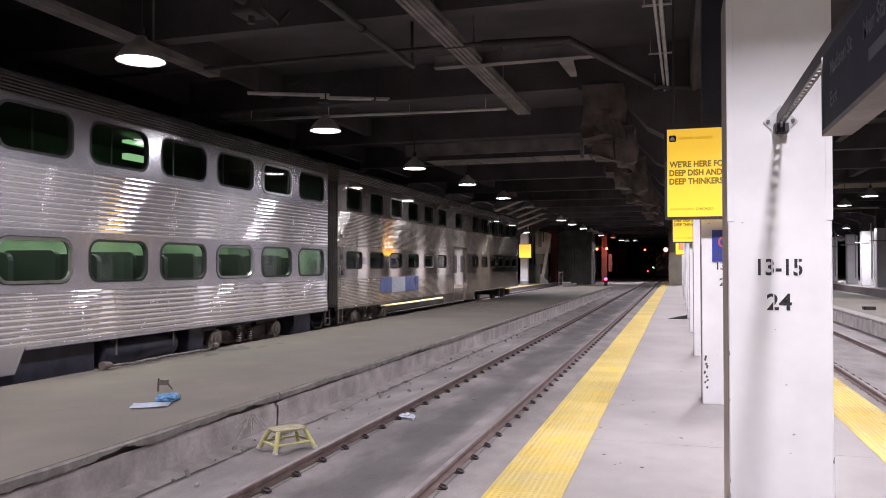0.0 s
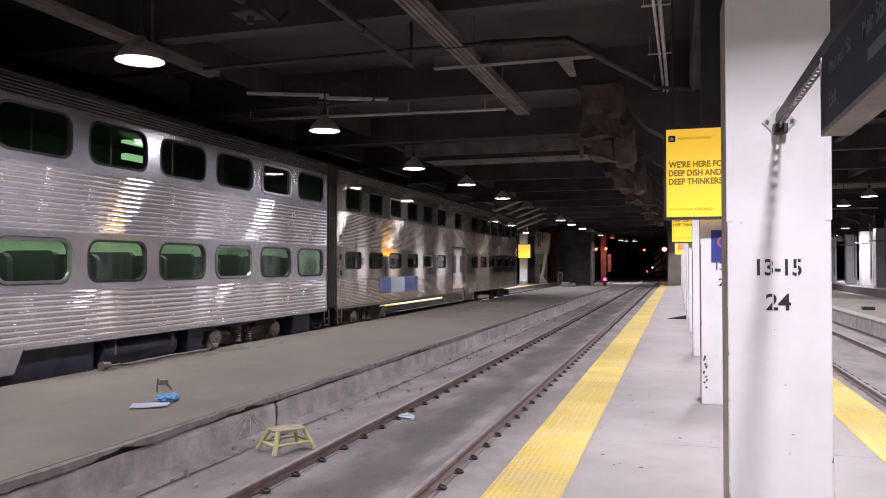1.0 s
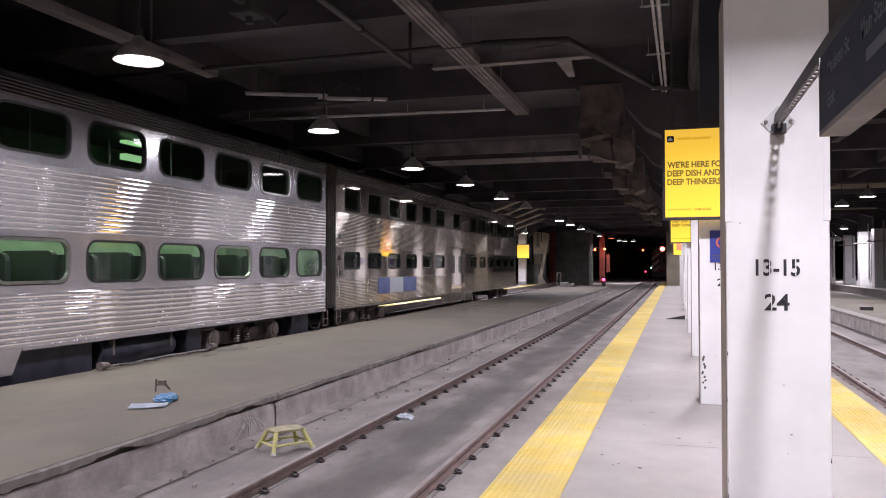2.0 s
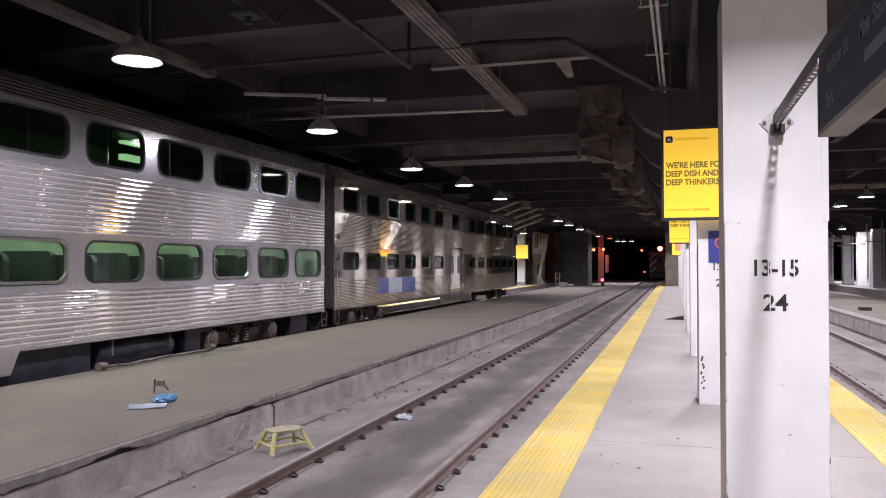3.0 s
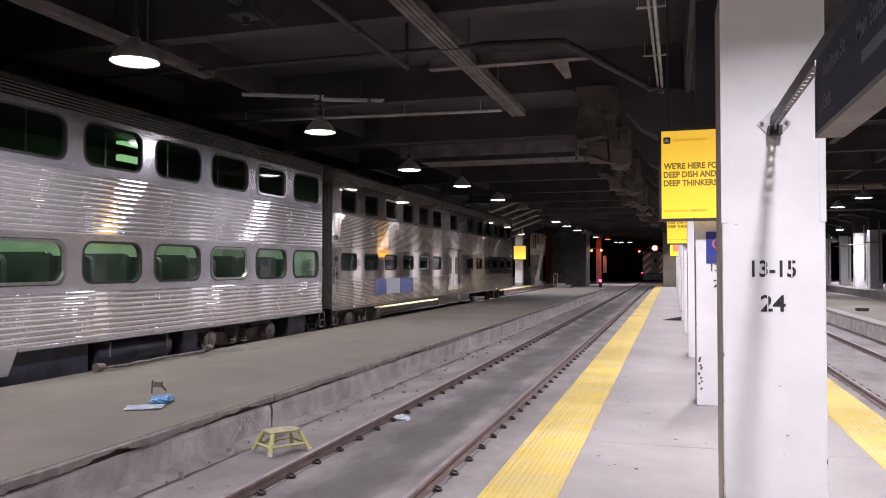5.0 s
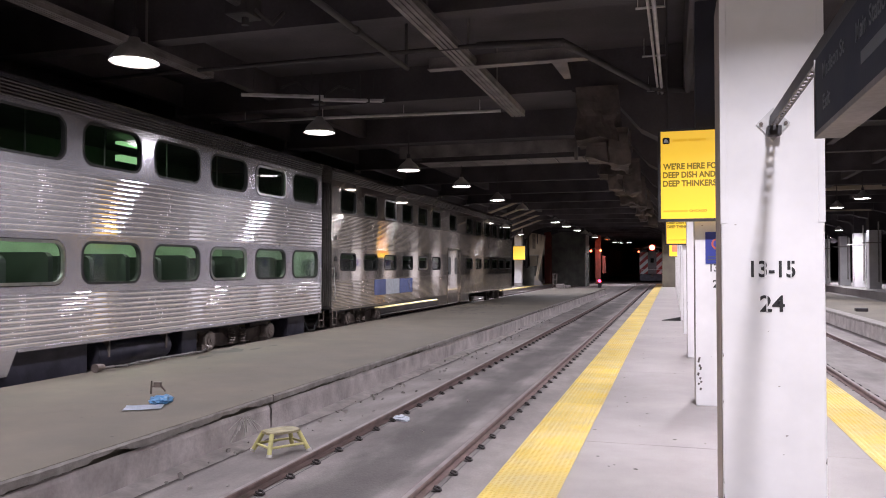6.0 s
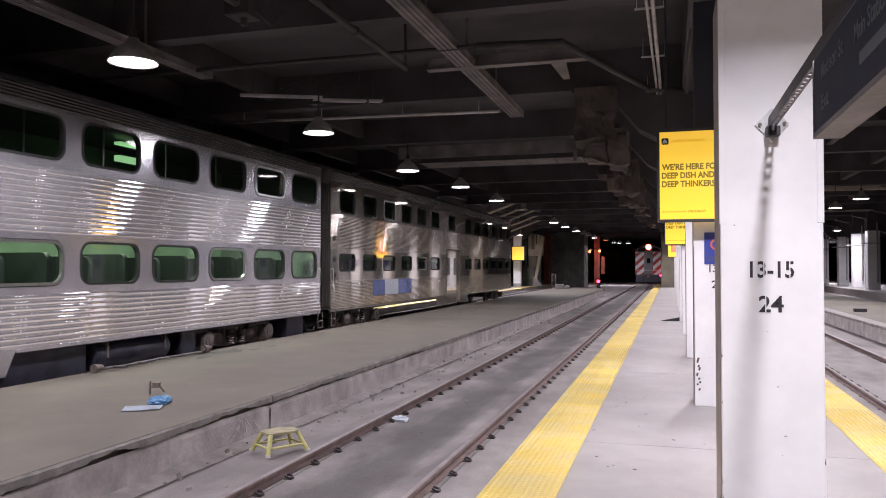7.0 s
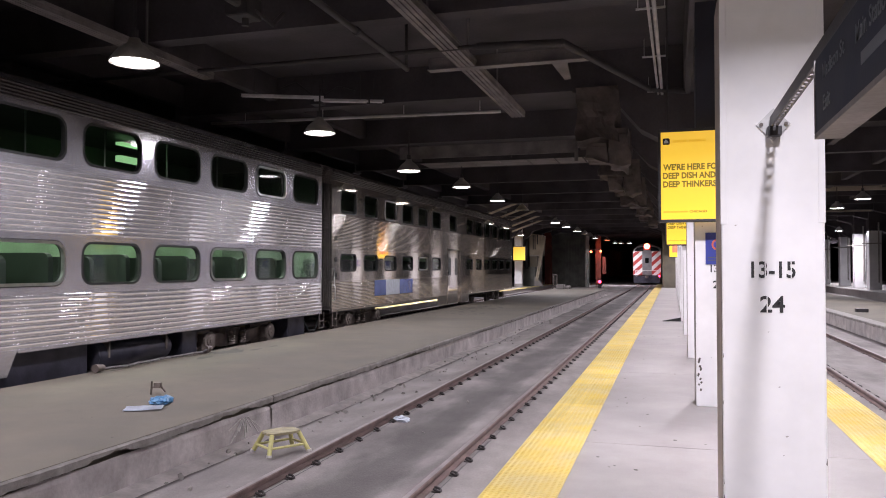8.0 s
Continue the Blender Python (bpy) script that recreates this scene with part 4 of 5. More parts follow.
# ---- the ceiling's runs ----
def ceiling_runs():
    def run(name, label, cat, build, mat, smooth=False):
        bm = NEW()
        build(bm)
        return solid(name, bm, mat, label, cat, smooth=smooth)

    def tray(x, w, y0, y1, z, h):
        def build(bm):
            box(bm, x - w / 2, x + w / 2, y0, y1, z + h * 0.6, z + h)
            for k in range(4):
                c = x - w / 2 + w * (k + 0.5) / 4
                box(bm, c - w * 0.09, c + w * 0.09, y0, y1, z, z + h * 0.62)
            y = y0 + 0.4
            while y < y1:
                box(bm, x - 0.015, x + 0.015, y, y + 0.03, z + h, 6.42)
                y += 2.4
        return build
    run("cable_tray", "dusty ribbed cable tray hung along the track", "cable tray", tray(-3.47, 0.34, -4, 17.9, 5.4, 0.14), TRAY)
    run("cable_tray", "narrow dusty tray above the parked train", "cable tray", tray(-8.4, 0.26, -4, 12.6, 5.4, 0.12), TRAY)
    run("ceiling_pipe", "dull steel pipe hung below the roof", "pipe", lambda bm: (rod(bm, (-4.53, -4, 5.4), (-4.53, 12.95, 5.4), 0.048, 12), rod(bm, (-4.53, 10.6, 5.4), (-4.53, 10.7, 5.4), 0.065, 12), rod(bm, (-4.53, 12.9, 5.35), (-4.53, 12.9, 6.4), 0.03, 8)), SOOT_STEEL, True)
    run("cross_pipe", "long pale pipe run across the tracks", "pipe", lambda bm: (rod(bm, (-10.9, 16.5, 5.4), (-3.72, 17.1, 5.4), 0.035, 10), [rod(bm, (x, 16.5 + (x + 10.9) * 0.0836, 5.4), (x, 16.5 + (x + 10.9) * 0.0836, 5.7), 0.01, 6) for x in (-10, -8, -6, -4.2)]), PALE_STEEL, True)
    for x0, x1, y0, y1, z in ((-8.6, -7.05, 14.1, 14.8, 5.41), (-7.35, -5.98, 15.0, 15.55, 5.42), (-7.25, -6.2, 14.75, 15.2, 5.36)):
        bm = NEW()
        d = Vector((x1 - x0, y1 - y0, 0)).normalized()
        n = Vector((-d.y, d.x, 0)) * 0.07
        a, b = Vector((x0, y0, z)), Vector((x1, y1, z))
        prism(bm, [(q.x, q.y) for q in (a - n, b - n, b + n, a + n)], "z", z, z + 0.05)
        o = solid("strip_fixture", bm, PALE_STEEL, "unlit pale metal strip light hung under the roof", "strip light", "strip lights over the train")
        for q in (a.lerp(b, 0.15), a.lerp(b, 0.85)):
            bm = NEW()
            rod(bm, (q.x, q.y, z + 0.05), (q.x, q.y, 5.95), 0.012, 6)
            part("hanger", bm, SOOT_STEEL, o)
        bm = NEW()
        rod(bm, (b.x, b.y, z - 0.03), (b.x, b.y, z + 0.12), 0.04, 8)
        part("end_cap", bm, FRAME_DARK, o)
    run("junction_box", "dark junction box with cable loops", "junction box", lambda bm: (box(bm, -7.35, -7.1, 14.75, 15.0, 5.3, 5.5, 0.02), tube(bm, [(-7.3, 14.8, 5.5), (-7.6, 14.6, 5.75), (-7.9, 14.5, 5.62)], 0.02, 6), tube(bm, [(-7.1, 14.9, 5.5), (-6.8, 15.0, 5.7), (-6.5, 15.2, 5.62)], 0.02, 6)), FRAME_DARK)
    run("steel_strut", "short rolled steel beam across the roof", "beam", lambda bm: (box(bm, -4.2, -1.35, 13.1, 13.3, 5.39, 5.41), box(bm, -4.2, -1.35, 13.19, 13.21, 5.41, 5.62), prism(bm, [(-1.98, 13.3), (-1.72, 13.3), (-1.80, 14.5), (-1.92, 14.5)], "z", 5.39, 5.44)), TRAY)
    run("duct", "long grey sheet-metal duct crossing under the girders", "duct", lambda bm: (box(bm, -8.3, -2.7, 23.0, 23.06, 5.28, 5.62), box(bm, -8.3, -2.7, 23.0, 24.4, 5.62, 5.66), box(bm, -2.75, -2.66, 22.9, 23.1, 5.0, 5.85)), TRAY)
    pr = run("ceiling_panel_run", "row of dusty ceiling panels between thin bars", "ceiling panel", lambda bm: (box(bm, -8.3, -1.8, 24.5, 24.58, 5.34, 5.40), rod(bm, (-5, 24.54, 5.4), (-5, 24.54, 5.8), 0.02, 6)), SOOT_STEEL)
    for k in range(7):
        bm = NEW()
        box(bm, -8.2 + 0.92 * k, -7.33 + 0.92 * k, 24.6, 26.0, 5.36, 5.40, 0.01)
        part("panel", bm, TRAY, pr)
    run("conduit_run", "pair of thin conduits on cross channels", "conduit", lambda bm: (rod(bm, (-0.36, 2, 5.4), (-0.21, 20, 5.4), 0.022, 8), rod(bm, (-0.27, 2, 5.4), (-0.14, 20, 5.4), 0.03, 8), [box(bm, -0.46, -0.04, y, y + 0.035, 5.43, 5.455) for y in (8.0, 10.95, 13.5, 16.2)], [rod(bm, (x, y + 0.02, 5.44), (x, y + 0.02, 5.75), 0.006, 6) for x in (-0.43, -0.07) for y in (8.0, 10.95, 13.5, 16.2)]), PALE_STEEL, True)
    run("bent_pipe", "sooty drain pipe bending along the girder", "pipe", lambda bm: tube(bm, [(-3.0, 12.0, 5.42), (-1.64, 12.1, 5.4), (-0.41, 15.66, 5.38), (0.33, 16.1, 5.38), (0.32, 12.0, 5.45)], 0.06, 10), SOOT_STEEL, True)
    run("cross_pipe", "dim steel pipe crossing the roof", "pipe", lambda bm: rod(bm, (-13, 12.2, 5.45), (-3.0, 12.0, 5.42), 0.038, 10), SOOT_STEEL, True)
    run("hung_valve", "dark valve assembly hung from the roof", "valve", lambda bm: (box(bm, -5.7, -5.35, 8.9, 9.3, 5.2, 5.5, 0.04), rod(bm, (-5.5, 9.1, 5.1), (-5.5, 9.1, 6.4), 0.05, 10), rod(bm, (-5.5, 8.0, 5.35), (-5.5, 9.1, 5.35), 0.06, 10), tube(bm, [(-5.35, 9.1, 5.3), (-5.2, 9.3, 5.15), (-5.2, 9.6, 5.4)], 0.03, 8)), SOOT_STEEL)


def beam_brackets():
    """Broken concrete casings that hang from the girders beside the column line."""
    for k in range(2, 9):
        y = 5.40 + BAY * k
        for n, (x0, x1, z0, z1, dy) in enumerate(((-1.92, -1.05, 4.42, 5.62, 0.42), (-1.70, -1.30, 4.02, 4.46, 0.25), (-1.25, -0.85, 3.98 - 0.1 * (k % 2), 4.75, 0.3))):
            if k > 4:
                z0 += 0.38
            bm = NEW()
            box(bm, x0, x1, y - dy, y + dy, z0, z1)
            bmesh.ops.subdivide_edges(bm, edges=list(bm.edges), cuts=7, use_grid_fill=True)
            for v in bm.verts:
                if v.co.z < z1 - 0.1:
                    low = 1 - (v.co.z - z0) / (z1 - z0)
                    d = noise.noise_vector(v.co * 1.7 + Vector((k, n, 0))) * 0.16 + noise.noise_vector(v.co * 5 + Vector((n, k, 3))) * 0.07
                    v.co += d * (0.25 + 0.75 * low)
            if n == 0:
                top = solid("beam_bracket", bm, BROWN_CONCRETE, "broken brown concrete casing hung from a girder", "bracket", "casings under the girders")
            else:
                part("broken_piece", bm, BROWN_CONCRETE, top)
    for y, x0, x1, z in ((43.0, 6.4, 12.4, 5.72), (52.0, 9.0, 16.0, 5.75), (60.5, 9.0, 19.0, 5.8)):
        bm = NEW()
        box(bm, x0, x1, y - 0.12, y + 0.12, z, z + 0.22, 0.02)
        solid("pale_beam", bm, TAN, "pale painted roof beam over the far tracks", "beam", "pale roof beams")


# ---- loose things ----
def stool():
    o = thing("step_stool", pose(-4.27, 7.88, BED_Z + 0.028, 0, 0, 56), "small yellow painted step stool standing beside the track", "stool")
    h = 0.235
    bm = NEW()
    prism(bm, rounded(-0.2, 0.2, -0.14, 0.14, 0.09, 5), "z", h - 0.025, h)
    part("seat", bm, WORN_WOOD, o, "worn brownish step top")
    feet = [(sx * 0.25, sy * 0.20) for sx, sy in ((-1, -1), (1, -1), (1, 1), (-1, 1))]
    tops = [(sx * 0.165, sy * 0.105) for sx, sy in ((-1, -1), (1, -1), (1, 1), (-1, 1))]
    for f, t in zip(feet, tops):
        bm = NEW()
        rod(bm, (*f, 0), (*t, h - 0.02), 0.026, 10)
        leg = part("leg", bm, YELLOW_WOOD, o)
        bm = NEW()
        rod(bm, (*f, -0.002), (f[0] * 0.985, f[1] * 0.985, 0.025), 0.03, 10)
        part("foot", bm, PALE_LIME, leg, "pale rubber foot")
    for i in range(4):
        a, b = Vector((*feet[i], 0)).lerp(Vector((*tops[i], h)), 0.35), Vector((*feet[(i + 1) % 4], 0)).lerp(Vector((*tops[(i + 1) % 4], h)), 0.35)
        bm = NEW()
        rod(bm, a, b, 0.014, 8)
        part("stretcher", bm, YELLOW_WOOD, o)


def litter():
    bm = NEW()
    bmesh.ops.create_icosphere(bm, subdivisions=3, radius=1.0)
    for v in bm.verts:
        n = noise.noise(v.co * 2.2) * 0.35 + noise.noise(v.co * 6) * 0.18
        v.co = Vector((v.co.x * 0.13, v.co.y * 0.2, max(-0.02, v.co.z * 0.055 + 0.03))) * (1 + n)
        v.co.z = max(0.0, v.co.z)
    b = solid("plastic_bag", bm, BLUE_PLASTIC, "crumpled blue plastic bag lying on the platform", "bag")
    b.matrix_basis = pose(-5.92, 7.95, LP_Z, 0, 0, 35)
    bm = NEW()
    g = [[bm.verts.new((x * 0.14, y * 0.1, 0.006 + 0.012 * (1 + noise.noise((x, y, 3.3))))) for y in range(-2, 3)] for x in range(-2, 3)]
    for i in range(4):
        for j in range(4):
            bm.faces.new((g[i][j], g[i + 1][j], g[i + 1][j + 1], g[i][j + 1]))
    bmesh.ops.solidify(bm, geom=bm.faces, thickness=0.004)
    s = solid("paper_sheet", bm, PAPER, "pale blue-white sheet of paper on the platform", "paper")
    s.matrix_basis = pose(-5.86, 7.55, LP_Z, 0, 0, 30) @ Matrix.Diagonal((0.75, 0.75, 1, 1))
    o = thing("bent_bracket", pose(-6.45, 8.45, LP_Z, 0, 0, 20), "small rusty bent bracket standing on the platform", "scrap")
    bm = NEW()
    rod(bm, (0, 0, 0), (0.01, 0, 0.17), 0.012, 6)
    tube(bm, [(0, 0, 0.09), (0.1, 0.05, 0.11), (0.16, 0.08, 0.02)], 0.012, 6)
    box(bm, 0.03, 0.12, 0.0, 0.07, 0.08, 0.15, 0.01)
    part("frame", bm, BOGIE, o)
    bm = NEW()
    bmesh.ops.create_icosphere(bm, subdivisions=3, radius=1.0)
    for v in bm.verts:
        n = noise.noise(v.co * 2.7 + Vector((5, 1, 2))) * 0.5
        v.co = Vector((v.co.x * 0.11, v.co.y * 0.17, v.co.z * 0.05)) * (1 + n)
        v.co.z = max(0.0, v.co.z + 0.02)
    w = solid("crumpled_wrapper", bm, PAPER, "crumpled white wrapper beside the rail", "litter")
    w.matrix_basis = pose(-3.52, 9.85, BED_Z + 0.03, 0, 0, 70) @ Matrix.Diagonal((0.7, 0.7, 1, 1))
    o = thing("air_hose", (-8.55, 9.95, LP_Z), "grey hose with end fittings lying along the platform edge", "hose")
    bm = NEW()
    pts = [(0, 0, 0.05)] + [(0.03 * math.sin(k * 0.9), 0.3 * k, 0.03 + 0.02 * math.sin(k * 1.7) ** 2) for k in range(1, 10)] + [(0.02, 2.9, 0.09)]
    tube(bm, pts, 0.022, 8)
    part("hose", bm, TRAY, o, smooth=True)
    for y, r in ((0.0, 0.07), (2.92, 0.075)):
        bm = NEW()
        rod(bm, (0.0, y - 0.09, r), (0.0, y + 0.09, r), r, 12, r * 0.7)
        part("coupling", bm, BOGIE, o)
    bm = NEW()
    box(bm, 6.45, 6.85, 31.2, 31.5, LP_Z, LP_Z + 0.13, 0.02)
    solid("drain_box", bm, FRAME_DARK, "low dark box on the far platform", "box")
    for x, y, s in ((-8.1, 58.5, 0.6), (-7.6, 58.8, 0.42)):
        bm = NEW()
        box(bm, -s / 2, s / 2, -0.3, 0.3, 0, 0.55 * s, 0.05)
        c = solid("concrete_block", bm, CONCRETE, "pale concrete block at the platform end", "block", "blocks at the platform end")
        c.location = (x, y, LP_Z)


def rubber_wedge():
    # the dark triangular shadow at a column foot, built as a low black solid
    bm = NEW()
    prism(bm, [(-0.34, 0.0), (0.28, 0.0), (0.28, 0.13)], "y", 27.30, 27.56)
    solid("rubber_wedge", bm, RUBBER, "low black wedge standing in for the shadow at a column foot", "wedge")


def scatter():
    """Chips of concrete on the slab, and trodden spots on both platforms."""
    rnd = random.Random(7)
    bm = NEW()
    for k in range(130):
        x, y = (rnd.gauss(-4.55, 0.16), rnd.uniform(5.0, 30.0)) if k < 105 else (rnd.uniform(-4.2, -1.8), rnd.uniform(5.5, 22.0))
        r = rnd.uniform(0.008, 0.03) * (1.5 if k % 11 == 0 else 1)
        m = Matrix.Translation((min(x, -1.7), y, BED_Z + r * 0.4 + (0.03 if x < -4.5 else 0))) @ Euler((rnd.random() * 6, rnd.random() * 6, rnd.random() * 6)).to_matrix().to_4x4()
        bmesh.ops.create_cone(bm, cap_ends=True, segments=5, radius1=r, radius2=r * 0.6, depth=r, matrix=m @ Matrix.Diagonal((1, 1.5, 0.8, 1)))
    tagged(solid("concrete_chips", bm, COPING, "scattered chips of broken concrete beside the rails", "rubble"), kind="stuff")
    bm = NEW()
    for k in range(150):
        x, y, z = (rnd.uniform(-0.85, 1.8), rnd.uniform(4.5, 26.0), 0.0) if k < 80 else (rnd.uniform(-8.5, -5.1), rnd.uniform(6.0, 30.0), LP_Z)
        r = rnd.uniform(0.008, 0.022)
        n = 7
        ring_v = [bm.verts.new((x + r * rnd.uniform(0.7, 1.2) * math.cos(q * math.tau / n), y + r * rnd.uniform(0.8, 1.6) * math.sin(q * math.tau / n), z + 0.001)) for q in range(n)]
        top = bm.verts.new((x, y, z + 0.003))
        for q in range(n):
            bm.faces.new((ring_v[q], ring_v[(q + 1) % n], top))
    for k in range(90):
        x, y = rnd.gauss(-7.6, 0.5), rnd.gauss(30.0, 2.4)
        if k > 70:
            x, y = rnd.gauss(-8.2, 0.15), rnd.gauss(13.2, 0.35)
        r, n = rnd.uniform(0.03, 0.15), 9
        ring_v = [bm.verts.new((max(-8.7, x + r * rnd.uniform(0.5, 1.2) * math.cos(q * math.tau / n)), y + r * rnd.uniform(0.8, 2.6) * math.sin(q * math.tau / n), LP_Z + 0.001)) for q in range(n)]
        top = bm.verts.new((max(-8.69, x), y, LP_Z + 0.0025))
        for q in range(n):
            bm.faces.new((ring_v[q], ring_v[(q + 1) % n], top))
    tagged(solid("trodden_spots", bm, SHADE_SPOT, "small dark trodden spots on the concrete platforms", "stain"), kind="stuff")


# ---- the far end ----
def dwarf_signal(x, y, z, mat, label):
    o = thing("dwarf_signal", (x, y, BED_Z), label, "signal", "signals at the throat")
    bm = NEW()
    box(bm, -0.16, 0.16, 0.0, 0.3, 0, z - BED_Z + 0.3, 0.03)
    part("case", bm, FRAME_DARK, o)
    bm = NEW()
    rod(bm, (0, -0.03, z - BED_Z), (0, 0.02, z - BED_Z), 0.15, 16)
    part("lens", bm, mat, o)
    bm = NEW()
    lathe(bm, [(0.19, 0.0), (0.19, 0.2), (0.175, 0.2), (0.175, 0.0)], 16)
    bm.transform(Matrix.Translation((0, -0.0, z - BED_Z)) @ Matrix.Rotation(radians(90), 4, "X"))
    part("hood", bm, FRAME_DARK, o)


def far_end():
    bm = NEW()
    box(bm, -0.82, 0.45, 72.5, 74.0, 0, 5.6, 0.03)
    solid("end_pier", bm, OLIVE, "olive-brown painted pier at the platform end", "pier")
    # wall and cladding beyond the parked train
    o = thing("service_building", (-11.1, 84, BED_Z), "dark brown and grey-green service building beside the tracks", "building")
    bm = NEW()
    box(bm, -2.2, -1.5, -0.6, 4, 0, 5.9, 0.02)
    part("brown_pier", bm, RED_PAINT, o, "dark red-brown pier")
    bm = NEW()
    box(bm, -1.5, 2.15, 0.3, 4, 0, 5.9)
    w = part("cladding", bm, GREEN_GREY, o)
    for k in range(8):
        bm = NEW()
        box(bm, -0.25 + 0.3 * k, 0.0 + 0.3 * k, 0.24, 0.31, 0.1, 5.0, 0.01)
        part("panel", bm, GREEN_GREY, w)
    for x in (2.2, 2.5):
        bm = NEW()
        rod(bm, (x, -0.5, 0), (x, -0.5, 3.6), 0.06, 8)
        part("post", bm, PALE_STEEL, o, "pale steel post")
    o = thing("lamp_post", (-8.5, 94, BED_Z), "rusty steel post lit by two orange lamps", "post")
    bm = NEW()
    box(bm, -0.32, 0.32, 0, 0.5, 0, 5.9, 0.02)
    part("post", bm, RED_PAINT, o)
    for x, z in ((-0.8, 4.0), (0.35, 4.05)):
        bm = NEW()
        bmesh.ops.create_uvsphere(bm, u_segments=12, v_segments=8, radius=0.15, matrix=Matrix.Translation((x, -0.5, z)))
        part("lamp", bm, ORANGE_GLOW, o, smooth=True)
    bm = NEW()
    rod(bm, (-0.8, -0.4, 4.25), (0.35, -0.4, 4.25), 0.04, 8)
    rod(bm, (0.0, -0.4, 4.25), (0.0, 0.1, 4.25), 0.04, 8)
    for x in (-0.8, 0.35):
        rod(bm, (x, -0.45, 4.05), (x, -0.4, 4.27), 0.04, 8)
    part("arm", bm, FRAME_DARK, o)
    for x in (-9.3, -8.15):
        la = bpy.data.lights.new("post_light", "POINT")
        la.energy, la.color, la.shadow_soft_size = 40, (1.0, 0.34, 0.2), 0.15
        new("post_light", la).location = (x, 93.2, 3.75)
    bm = NEW()
    box(bm, 0.5, 0.9, -0.1, 0.4, 1.3, 3.4, 0.03)
    rod(bm, (0.3, 0.2, 2.4), (0.6, 0.2, 2.4), 0.05, 8)
    part("relay_box", bm, RED_PAINT, o)
    dwarf_signal(-7.0, 79, 0.40, RED_GLOW, "low signal with a bright red lens")
    dwarf_signal(-6.95, 190, 0.3, RED_GLOW, "distant low signal showing red")
    dwarf_signal(-5.3, 178, 1.25, GREEN_GLOW, "distant signal with a pale green lens")
    o = thing("signal_mast", (-8.6, 205, BED_Z), "distant signal mast with a white lamp and a cage coloured as if red-lit", "signal mast")
    # the cage's red light is put into its paint
    bm = NEW()
    for x in (-0.9, 0.9):
        rod(bm, (x, 0, 0), (x, 0, 6.4), 0.1, 8)
    for z in (1.5, 3.0, 4.5, 6.2):
        rod(bm, (-0.9, 0, z), (0.9, 0, z), 0.07, 8)
    part("cage", bm, RED_PAINT, o)
    bm = NEW()
    bmesh.ops.create_uvsphere(bm, u_segments=12, v_segments=8, radius=0.25, matrix=Matrix.Translation((0.45, -0.2, 6.0)))
    part("lamp", bm, ORANGE_GLOW, o, smooth=True)
    # wall added to catch the throat lamps' light and lift the dark background
    bm = NEW()
    box(bm, -13.6, -13.0, 99, 236, BED_Z, 5.9)
    for k in range(12):
        box(bm, -13.05, -12.85, 101 + 6 * k, 101.5 + 6 * k, BED_Z, 5.9)
    solid("wall_throat", bm, OLIVE, "dark ribbed wall added beside the throat tracks to catch lamp light", "wall", kind="structure")
    # platform beyond the train: column, sign, stair
    for x, y in ((-13.95, 72), (-13.95, 84)):
        c = thing("column", (x, y, 0), "white painted column on the platform beyond the train", "column", "columns beyond the train")
        bm = NEW()
        box(bm, -0.35, 0.35, -0.3, 0.3, 0, 5.5, 0.02)
        part("shaft", bm, WHITE_PAINT, c)
        bm = NEW()
        box(bm, -0.37, 0.37, -0.32, 0.32, 0, 0.3, 0.02)
        part("plinth", bm, SHADE_PAINT, c)
    s = thing("lightbox_sign", (-13.5, 70, 2.5), "bright yellow lightbox poster beyond the parked train", "sign", "lightbox signs over the platform")
    bm = NEW()
    box(bm, -0.55, 0.55, -0.06, 0.06, 0.0, 1.22)
    part("poster", bm, POSTER_GLOW, s)
    bm = NEW()
    for q in ((-0.6, 0.6, -0.05, 0.0), (-0.6, 0.6, 1.22, 1.27), (-0.6, -0.55, 0, 1.22), (0.55, 0.6, 0, 1.22)):
        box(bm, q[0], q[1], -0.07, 0.07, q[2], q[3])
    for x in (-0.4, 0.4):
        rod(bm, (x, 0, 1.27), (x, 0, 3.95), 0.015, 6)
    part("frame", bm, FRAME_DARK, s)
    o = thing("stair_enclosure", (-12.65, 75, 0), "tan panelled stair enclosure with a slanting edge", "stair")
    bm = NEW()
    prism(bm, [(-0.80, 3.0), (0.30, 3.0), (0.42, 5.0), (-0.80, 5.2)], "y", 0, 2.5)
    u = part("upper_panel", bm, TAN, o)
    for x in (-0.42, -0.24, 0.0):
        bm = NEW()
        box(bm, x - 0.05, x + 0.05, -0.06, 0.0, 3.6 if x < -0.1 else 4.1, 5.05, 0.01)
        part("mullion", bm, FRAME_DARK, u, "dark window bar")
    bm = NEW()
    box(bm, -0.80, 0.30, -0.04, 0.0, 2.94, 3.02)
    part("ledge", bm, SHADE_PAINT, u)
    bm = NEW()
    prism(bm, [(-0.22, 0.5), (0.06, 0.5), (0.82, 4.7), (0.55, 5.0)], "y", -0.25, 0.1)
    part("stringer", bm, TAN, o, "slanting tan stringer")
    bm = NEW()
    prism(bm, [(-0.28, 0.0), (0.62, 0.0), (0.0, 0.75), (-0.28, 0.95)], "y", -0.22, 0.1)
    part("stair_foot", bm, CONCRETE, o, "pale concrete foot of the stair")
    bm = NEW()
    box(bm, -0.80, -0.05, 0.05, 2.4, 1.9, 3.0, 0.02)
    part("middle_wall", bm, OLIVE, o, "brown middle wall")
    bm = NEW()
    box(bm, -1.9, -0.30, 0.0, 2.4, 0, 1.9, 0.02)
    part("lower_wall", bm, GREEN_GREY, o)
